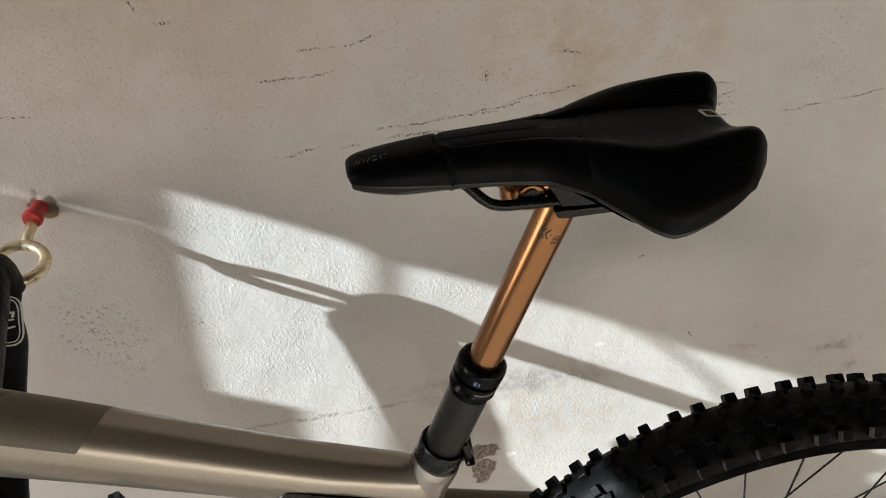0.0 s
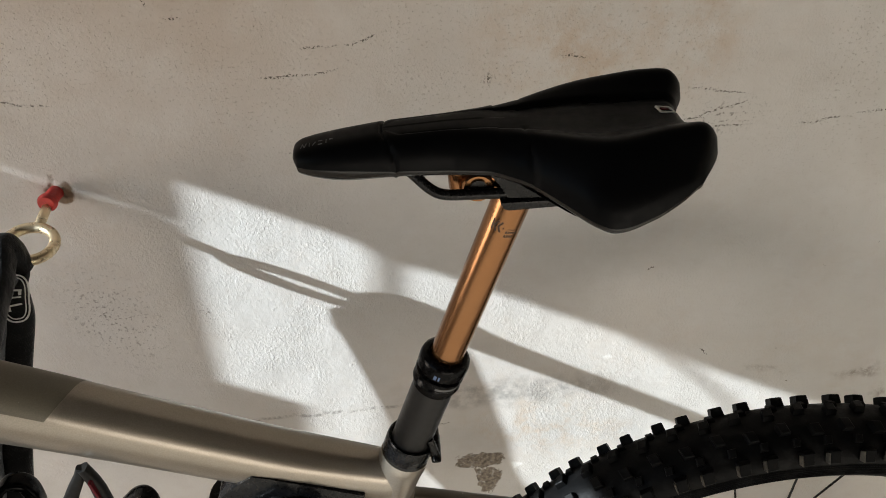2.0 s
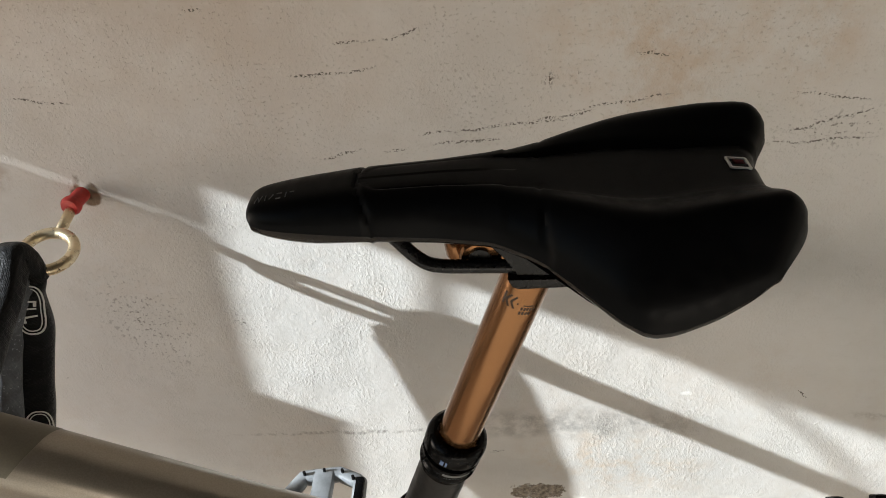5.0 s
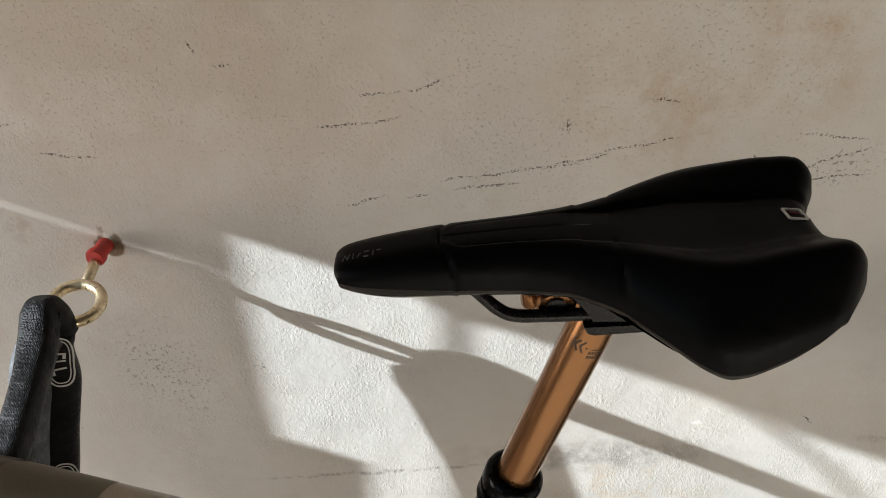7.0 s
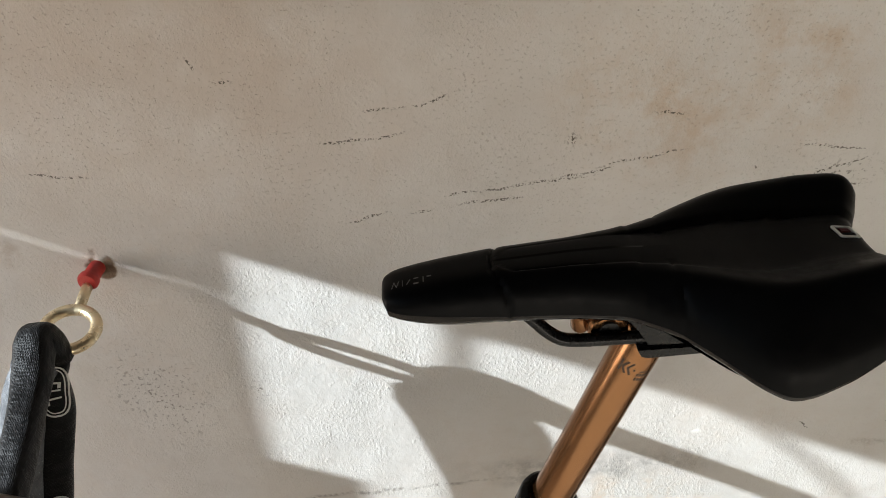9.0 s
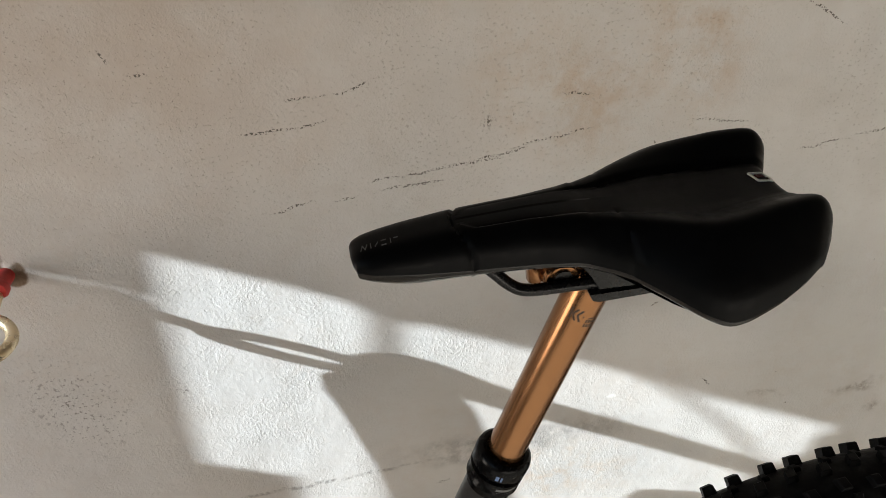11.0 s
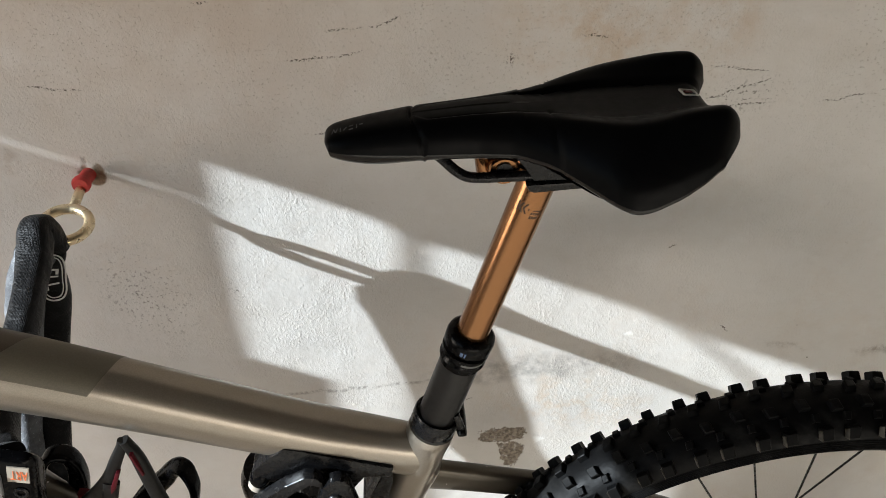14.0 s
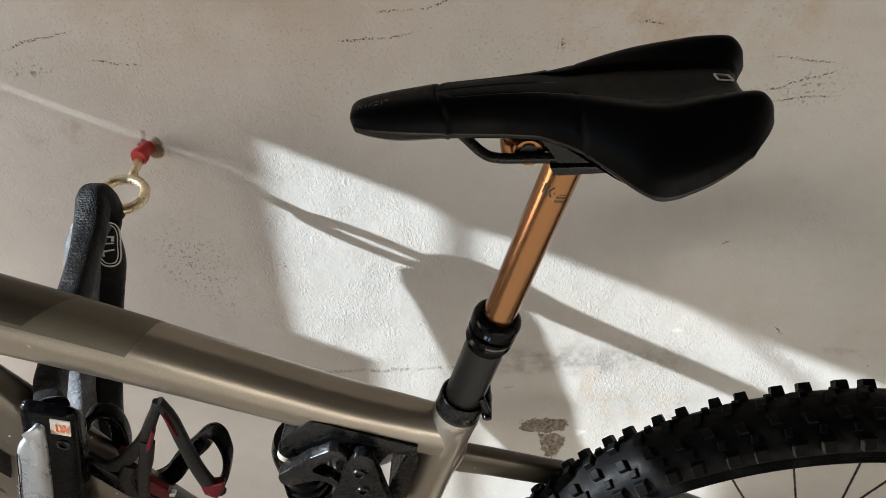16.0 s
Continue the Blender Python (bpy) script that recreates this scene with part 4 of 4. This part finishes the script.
part("bushing", turned(bmesh.new(), (-0.0590, YB - 0.018, 0.6350), (-0.0560, YB - 0.018, 0.6420), [(0, 0.0082), (0.2, 0.0092), (0.8, 0.0092), (1, 0.0082)], 20), M_PAPER, shock, "cream bushing ring")
part("link_plate", plate([(0.0005, 0.6450), (0.0050, 0.6585), (0.0110, 0.6665), (0.0184, 0.6695), (0.0252, 0.6675), (0.0297, 0.6600), (0.0317, 0.6350), (0.0355, 0.6086), (0.0420, 0.5600), (-0.0300, 0.5600), (-0.0137, 0.6051)], YB - 0.043, YB - 0.030, 0.0040), M_SATIN, shock, "black link plate with bolts")
for x, z in ((0.0147, 0.6429), (0.0152, 0.6154)):
    part("link_bolt", turned(bmesh.new(), (x, YB - 0.042, z), (x, YB - 0.0455, z), [(0, 0.0066), (0.6, 0.0066), (0.9, 0.0060), (1.0, 0.0040), (0.6, 0.0036), (0.4, 0.0034)], 24), M_GREYMETAL, shock, "grey hollow bolt")
part("shock_body", tube([(-0.052, YB, 0.640), (-0.052, YB, 0.60), (-0.046, YB, 0.52), (-0.038, YB, 0.44)], lambda t: (0.0235, 0.0215 + 0.006 * math.sin(min(1, t * 2) * math.pi)), 8, 28), M_PLASTIC, shock, "black shock body")
for k in range(4):
    part("shock_rib", turned(bmesh.new(), (-0.051, YB, 0.606 - 0.014 * k), (-0.0505, YB, 0.600 - 0.014 * k), [(0, 0.023), (0.3, 0.0258), (0.7, 0.0258), (1, 0.023)], 32), M_PLASTIC, shock)
part("shock_guard", plate([(0.0553, 0.6445), (0.0640, 0.6570), (0.0660, 0.6350), (0.0560, 0.5950), (0.0480, 0.5600), (0.0320, 0.5600), (0.0342, 0.5900), (0.0390, 0.6050), (0.0470, 0.6180)], YB - 0.024, YB + 0.024, 0.002), M_SATIN, shock, "black shock guard")

# bottle cage on the down tube
YC = YB - 0.030
arm = lambda a, b: (lambda t: (0.0035, a + (b - a) * t))
cage = part("bottle_cage", tube([(-0.1535, YC + 0.001, 0.7275), (-0.1565, YC - 0.001, 0.7190), (-0.1640, YC - 0.002, 0.7050), (-0.1768, YC - 0.002, 0.6810), (-0.1935, YC - 0.001, 0.6590), (-0.2132, YC + 0.002, 0.6370), (-0.2300, YC + 0.006, 0.6240), (-0.2460, YC + 0.012, 0.6220)], arm(0.0038, 0.0092), 8, 18, 3.0), M_CAGEGREY, bike, "dark grey bottle cage with red print")
part("cage_arm", tube([(-0.1522, YC + 0.001, 0.7275), (-0.1468, YC, 0.7060), (-0.1432, YC - 0.003, 0.6770), (-0.1405, YC - 0.003, 0.6380), (-0.1362, YC - 0.002, 0.6080), (-0.1320, YC, 0.5900)], lambda t: (0.0050, float(np.interp(t, [0, 0.25, 0.6, 1], [0.0036, 0.0058, 0.0064, 0.0090]))), 8, 18, 3.0), M_CAGEGREY, cage)
part("cage_loop", tube([(-0.1310, YC + 0.002, 0.5930), (-0.1235, YC + 0.014, 0.6060), (-0.1230, YC + 0.026, 0.6200), (-0.1330, YC + 0.040, 0.6290), (-0.1460, YC + 0.050, 0.6180), (-0.1620, YC + 0.054, 0.5960), (-0.1849, YC + 0.054, 0.5712), (-0.2061, YC + 0.050, 0.5448), (-0.2317, YC + 0.044, 0.5345)], lambda t: (0.0085, float(np.interp(t, [0, 0.3, 0.6, 1], [0.0040, 0.0036, 0.0090, 0.0110]))), 8, 18, 3.0), M_PLASTIC, cage, "black rear cage loop")
part("cage_loop", tube([(-0.2640, YC + 0.020, 0.6120), (-0.2650, YC + 0.034, 0.6330), (-0.2540, YC + 0.046, 0.6520), (-0.2400, YC + 0.050, 0.6480), (-0.2370, YC + 0.050, 0.6280), (-0.2430, YC + 0.048, 0.6000), (-0.2580, YC + 0.044, 0.5680)], lambda t: (0.0090, float(np.interp(t, [0, 0.4, 0.7, 1], [0.0045, 0.0042, 0.0080, 0.0120]))), 8, 18, 3.0), M_PLASTIC, cage, "black rear cage loop")
part("cage_strut", tube([(-0.1760, YC - 0.003, 0.6760), (-0.1861, YC - 0.003, 0.6462), (-0.1975, YC - 0.001, 0.6193), (-0.2104, YC + 0.004, 0.5789)], arm(0.0070, 0.0060), 8, 18, 3.0), M_CAGEGREY, cage, "dark grey cage strut")
part("cage_strut", tube([(-0.2070, YC + 0.001, 0.6330), (-0.2184, YC + 0.002, 0.6102), (-0.2205, YC + 0.004, 0.5864), (-0.2130, YC + 0.006, 0.5640)], arm(0.0070, 0.0065), 8, 18, 3.0), M_CAGEGREY, cage, "dark grey cage strut")
part("cage_base", tube([(-0.2750, YC + 0.016, 0.6360), (-0.2450, YC + 0.012, 0.6050), (-0.2150, YC + 0.010, 0.5680), (-0.1850, YC + 0.012, 0.5250)], lambda t: (0.0060, 0.0110), 8, 16, 3.2), M_PLASTIC, cage)
part("cage_tip", plate([(-0.1425, 0.6100), (-0.1200, 0.6130), (-0.1222, 0.6020), (-0.1310, 0.5890), (-0.1420, 0.5960)], YC - 0.0072, YC + 0.003, 0.0018), M_REDDARK, cage, "dark red cage tip")
part("cage_stripe", plate([(-0.1655, 0.6950), (-0.1625, 0.6940), (-0.1720, 0.6720), (-0.1785, 0.6640), (-0.1760, 0.6740)], YC - 0.0082, YC - 0.003, 0.0006), M_REDDARK, cage, "dark red stripe")
part("cage_stripe", plate([(-0.1485, 0.7180), (-0.1462, 0.7170), (-0.1428, 0.6900), (-0.1448, 0.6880)], YC - 0.0085, YC - 0.003, 0.0006), M_REDDARK, cage, "dark red stripe")
part("cage_panel", plate([(-0.1985, 0.6090), (-0.1830, 0.5890), (-0.1880, 0.5700), (-0.2050, 0.5860)], YC + 0.0010, YC + 0.008, 0.001), M_REDDARK, cage, "dark red printed panel")
part("cage_panel", plate([(-0.2330, 0.6180), (-0.2240, 0.6150), (-0.2240, 0.6080), (-0.2340, 0.6090)], YC + 0.0260, YC + 0.034, 0.001), M_REDDARK, cage, "dark red printed panel")
part("cage_screw", cyl((-0.1800, YC + 0.006, 0.5830), (-0.1800, YC + 0.000, 0.5830), 0.0032, 16), M_SILVER, cage, "silver cage screw")

# far pedal and crank
hexa = [(-0.078, -0.236), (-0.052, -0.192), (-0.012, -0.186), (0.012, -0.196), (0.014, -0.274), (-0.012, -0.284), (-0.052, -0.280)]
bm = bmesh.new()
hoop = [Vector((x, y, 0.480)) for x, y in hexa + hexa[:1]]
sweep(bm, [a.lerp(b, t) for a, b in zip(hoop, hoop[1:]) for t in (0.0, 0.12, 0.5, 0.88)] + [hoop[-1]], lambda t: (0.0075, 0.0075), 12, 3.5, (0, 0, 1))
pedal = part("pedal", bm, M_PEDAL, bike, "pale grey platform pedal")
part("pedal_axle", box(bmesh.new(), -0.040, -0.018, -0.286, -0.184, 0.471, 0.489, 0.004), M_PEDAL, pedal)
part("pedal_bumper", box(bmesh.new(), 0.008, 0.018, -0.276, -0.194, 0.471, 0.490, 0.003), M_PLASTIC, pedal, "dark pedal end")
for x, y in ((-0.066, -0.216), (-0.050, -0.192), (-0.028, -0.188), (-0.008, -0.188), (0.005, -0.196), (-0.050, -0.280), (-0.010, -0.282)):
    part("pedal_pin", cyl((x, y, 0.485), (x, y, 0.493), 0.0018, 8), M_SATIN, pedal)
part("crank", tube([(-0.05, -0.312, 0.335), (-0.042, -0.305, 0.43), (-0.029, -0.298, 0.494)], lambda t: (0.008, 0.014), 6, 16, 3), M_SATIN, bike)

# ---- eye bolt in the wall ----
anchor = thing("eye_bolt", "yellow zinc eye bolt in a red wall plug", "eye bolt")
AX, AZ = -0.284, 0.786
part("wall_plug", turned(bmesh.new(), (AX, 0.004, AZ), (AX - 0.001, -0.030, AZ), [(0, 0.0085), (0.62, 0.0085), (0.66, 0.0078), (0.72, 0.0078), (0.76, 0.0105), (0.9, 0.0108), (1, 0.0088)], 28), M_RED, anchor, "red plastic wall plug")
part("shank", cyl((AX - 0.001, -0.022, AZ - 0.002), (AX - 0.005, -0.056, AZ - 0.016), 0.0055, 20), M_BRASS, anchor)
RC, RR = Vector((AX - 0.006, -0.0805, AZ - 0.021)), 0.0250
bm = bmesh.new()
loop = [RC + Vector((RR * math.sin(t), RR * math.cos(t), 0.006 * math.cos(t) - 0.003 * math.sin(t))) for t in np.linspace(0, 2 * math.pi, 49)]
sweep(bm, loop, lambda t: (0.0060, 0.0060), 18, 2.0, (0, 0, 1))
part("ring", bm, M_BRASS, anchor, "zinc-plated ring")

# ---- chain lock ----
lock = thing("chain_lock", "black fabric-sleeved chain lock hanging from the eye bolt", "chain lock")


def sleeve_size(wide, rows, narrow=1.0):
    """Half width and half thickness of a chain sleeve, with soft lumps where the links lie; rows of (share of the length, half thickness)."""
    def size(t):
        thick = float(np.interp(t, [r[0] for r in rows], [r[1] for r in rows]))
        lump = noise.noise(Vector((t * 14, wide * 900, 0)))
        return (wide * (1 + (narrow - 1) * min(1, max(0, (t - 0.35) / 0.3))) + 0.0018 * lump, thick + 0.0014 * noise.noise(Vector((t * 15, wide * 900 + 7, 0))))
    return size


NEAR = [(-0.296, -0.110, 0.752), (-0.298, -0.113, 0.773), (-0.300, -0.119, 0.783), (-0.300, -0.131, 0.777), (-0.297, -0.155, 0.763), (-0.290, -0.205, 0.746), (-0.285, -0.27, 0.723), (-0.279, -0.322, 0.705), (-0.264, -0.356, 0.702), (-0.254, -0.368, 0.708)]
sleeve = part("chain_sleeve", tube(NEAR, sleeve_size(0.0170, ((0, 0.0105), (0.12, 0.0150), (0.3, 0.0165), (0.5, 0.0130), (1, 0.0130)), 0.80), 12, 32, 3.2, lambda t: Vector((1, 0, 0.06 * min(1, t / 0.3)))), M_SLEEVE, lock, "black woven chain sleeve")
BACK = [(-0.302, -0.115, 0.766), (-0.307, -0.1165, 0.748), (-0.313, -0.1185, 0.725), (-0.315, -0.1235, 0.690), (-0.331, -0.1375, 0.620), (-0.350, -0.152, 0.540), (-0.356, -0.18, 0.46), (-0.345, -0.23, 0.41), (-0.315, -0.31, 0.43), (-0.29, -0.355, 0.51)]
BACK_SIZE = sleeve_size(0.0185, ((0, 0.0080), (0.05, 0.0090), (0.088, 0.0165), (0.12, 0.0180), (0.5, 0.0165), (0.7, 0.0150), (1, 0.0140)))
back = part("chain_sleeve", tube([(x + 0.002, y + 0.0062, z) for x, y, z in BACK], BACK_SIZE, 12, 32, 3.2, lambda t: Vector((1, 0.42, 0))), M_SLEEVE, lock, "black woven chain sleeve with white oval print")
# the strand beside it, added in a pale colour that stands for sunlit cloth
SIDE = [(x - 0.021 * min(1, (0.775 - z) / 0.09), y - 0.0175 * min(1, (0.775 - z) / 0.06), z) for x, y, z in BACK[:7]]
part("chain_sleeve", tube(SIDE, BACK_SIZE, 12, 32, 3.0, lambda t: Vector((1, -0.5, 0))), M_SLEEVE_SUNLIT, lock, "black woven chain sleeve painted pale as if sunlit")


def oval_on(bm, path, s0, rx, rz, lift, width, n=30):
    """An oval band lying on a sleeve, s0 metres along its path."""
    pts = spline(path, 12)
    run = [0.0]
    for a, b in zip(pts, pts[1:]):
        run.append(run[-1] + (b - a).length)

    def place(px, pz):
        d0 = s0 + pz
        i = max(k for k in range(len(run) - 1) if run[k] <= d0)
        t = (d0 - run[i]) / (run[i + 1] - run[i])
        d = (pts[i + 1] - pts[i]).normalized()
        a = Vector((1, 0.42, 0)).normalized()
        a = (a - d * a.dot(d)).normalized()
        out = d.cross(a)
        if out.y > 0:
            out = -out
        return pts[i].lerp(pts[i + 1], t) + a * (px + 0.004) + out * lift

    def band(k0, k1):
        rings = []
        for k in (k0, k1):
            rings.append([bm.verts.new(place((rx - rx * (1 - k)) * math.copysign(abs(math.cos(2 * math.pi * q / n)) ** 0.75, math.cos(2 * math.pi * q / n)),
                                             (rz - rx * (1 - k)) * math.copysign(abs(math.sin(2 * math.pi * q / n)) ** 0.75, math.sin(2 * math.pi * q / n)))) for q in range(n)])
        for q in range(n):
            bm.faces.new((rings[0][q], rings[0][(q + 1) % n], rings[1][(q + 1) % n], rings[1][q]))

    band(1.0, 0.88)
    band(0.76, 0.68)

    def bar(x0, x1, z0, z1):
        bm.faces.new([bm.verts.new(place(x, z)) for x, z in ((x0, z0), (x1, z0), (x1, z1), (x0, z1))])

    for z in (-0.013, -0.002, 0.009):
        bar(-0.007, 0.007, z, z + 0.0025)
        bar(-0.007, -0.0045, z + 0.0025, z + 0.008)
    bar(0.004, 0.007, -0.011, -0.004)


for s0 in (0.040, 0.195):
    bm = bmesh.new()
    oval_on(bm, [(x + 0.002, y + 0.0062, z) for x, y, z in BACK], s0, 0.0150, 0.031, 0.0192, 0.1)
    part("oval_print", bm, M_WHITE, back, "white oval print", False)

LT = Matrix.Translation((-0.2430, -0.372, 0.7320)) @ Matrix.Rotation(radians(14), 4, "Y")
bm = box(bmesh.new(), -0.0262, 0.0235, -0.0165, 0.0110, -0.24, 0.0, 0.0115)
for v in bm.verts:
    if v.co.z > -0.05:
        v.co.z -= 0.026 * max(0.0, v.co.y + 0.008) / 0.018
bmesh.ops.transform(bm, matrix=LT, verts=bm.verts)
body = part("lock_body", bm, M_PLASTIC, lock, "black lock body")
edge = spline([(-0.0020, 0, -0.240), (-0.0020, 0, -0.120), (-0.0022, 0, -0.034), (-0.0050, 0, -0.0205), (-0.0105, 0, -0.0205), (-0.0165, 0, -0.0300), (-0.0245, 0, -0.0440), (-0.0292, 0, -0.0580), (-0.0298, 0, -0.0740), (-0.0318, 0, -0.0950), (-0.0338, 0, -0.1300), (-0.0345, 0, -0.1800), (-0.0330, 0, -0.2400)], 5)
bm = bmesh.new()
rings = []
middle = Vector((-0.017, 0, -0.14))
for depth, inset in ((-0.006, 0.0), (-0.0170, 0.0), (-0.0200, 0.0012), (-0.0220, 0.0036), (-0.0229, 0.0072)):
    rings.append([bm.verts.new((p.x + inset * (1 if p.x < middle.x else -1) * min(1, abs(p.x - middle.x) / 0.004), depth, p.z - inset * max(0, 1 - (-0.02 - p.z) / 0.03))) for p in edge])
for r0, r1 in zip(rings, rings[1:]):
    for k in range(len(edge)):
        j = (k + 1) % len(edge)
        bm.faces.new((r0[k], r0[j], r1[j], r1[k]))
bm.faces.new(rings[0][::-1])
bm.faces.new(rings[-1])
bmesh.ops.transform(bm, matrix=LT, verts=bm.verts)
cover = part("lock_cover", bm, M_COVER, body, "silver metal lock cover")
bm = bmesh.new()
for k in range(7):
    box(bm, -0.0315, -0.0285, -0.0229, -0.0215, -0.105 - 0.006 * k, -0.1025 - 0.006 * k, 0, LT)
part("cover_print", bm, M_GREYPRINT, body, "dark print bars on the cover", False)
bm = tube([(-0.0270, -0.0222, -0.058), (-0.0275, -0.0228, -0.075), (-0.0283, -0.0228, -0.100), (-0.0300, -0.0228, -0.130), (-0.0315, -0.0228, -0.165), (-0.0300, -0.0228, -0.230)], 0.0005, 6, 8)
bmesh.ops.transform(bm, matrix=LT, verts=bm.verts)
part("cover_seam", bm, M_PLASTIC, body, "thin dark seam on the cover")
bm = box(bmesh.new(), 0.0025, 0.0195, -0.0175, -0.0163, -0.0285, -0.0105, 0, LT)
sticker = part("sticker", bm, M_PAPER, body, "pale sticker with orange letters", False)
curve = bpy.data.curves.new("letters", "FONT")
curve.body, curve.size, curve.extrude, curve.align_x, curve.align_y = "ART", 0.0100, 0.0002, "CENTER", "CENTER"
holder = bpy.data.objects.new("letters_curve", curve)
scene.collection.objects.link(holder)
me = bpy.data.meshes.new_from_object(holder.evaluated_get(bpy.context.evaluated_depsgraph_get()))
bpy.data.objects.remove(holder)
me.materials.append(M_ORANGE)
letters = new("sticker_letters", me)
me.transform(LT @ Matrix.Translation((0.0120, -0.0177, -0.0195)) @ Matrix.Rotation(radians(180), 4, "Y") @ Matrix.Rotation(radians(90), 4, "X") @ Matrix.Diagonal((0.72, 1.5, 1, 1)))
letters.parent = body
letters["label"] = "orange sticker letters"
bm = turned(bmesh.new(), (0.012, -0.0155, -0.042), (0.012, -0.0180, -0.042), [(0, 0.0062), (0.7, 0.0062), (1, 0.0050), (0.9, 0.0036), (0.3, 0.0033)], 20)
bmesh.ops.transform(bm, matrix=LT, verts=bm.verts)
part("keyhole_ring", bm, M_SATIN, body)
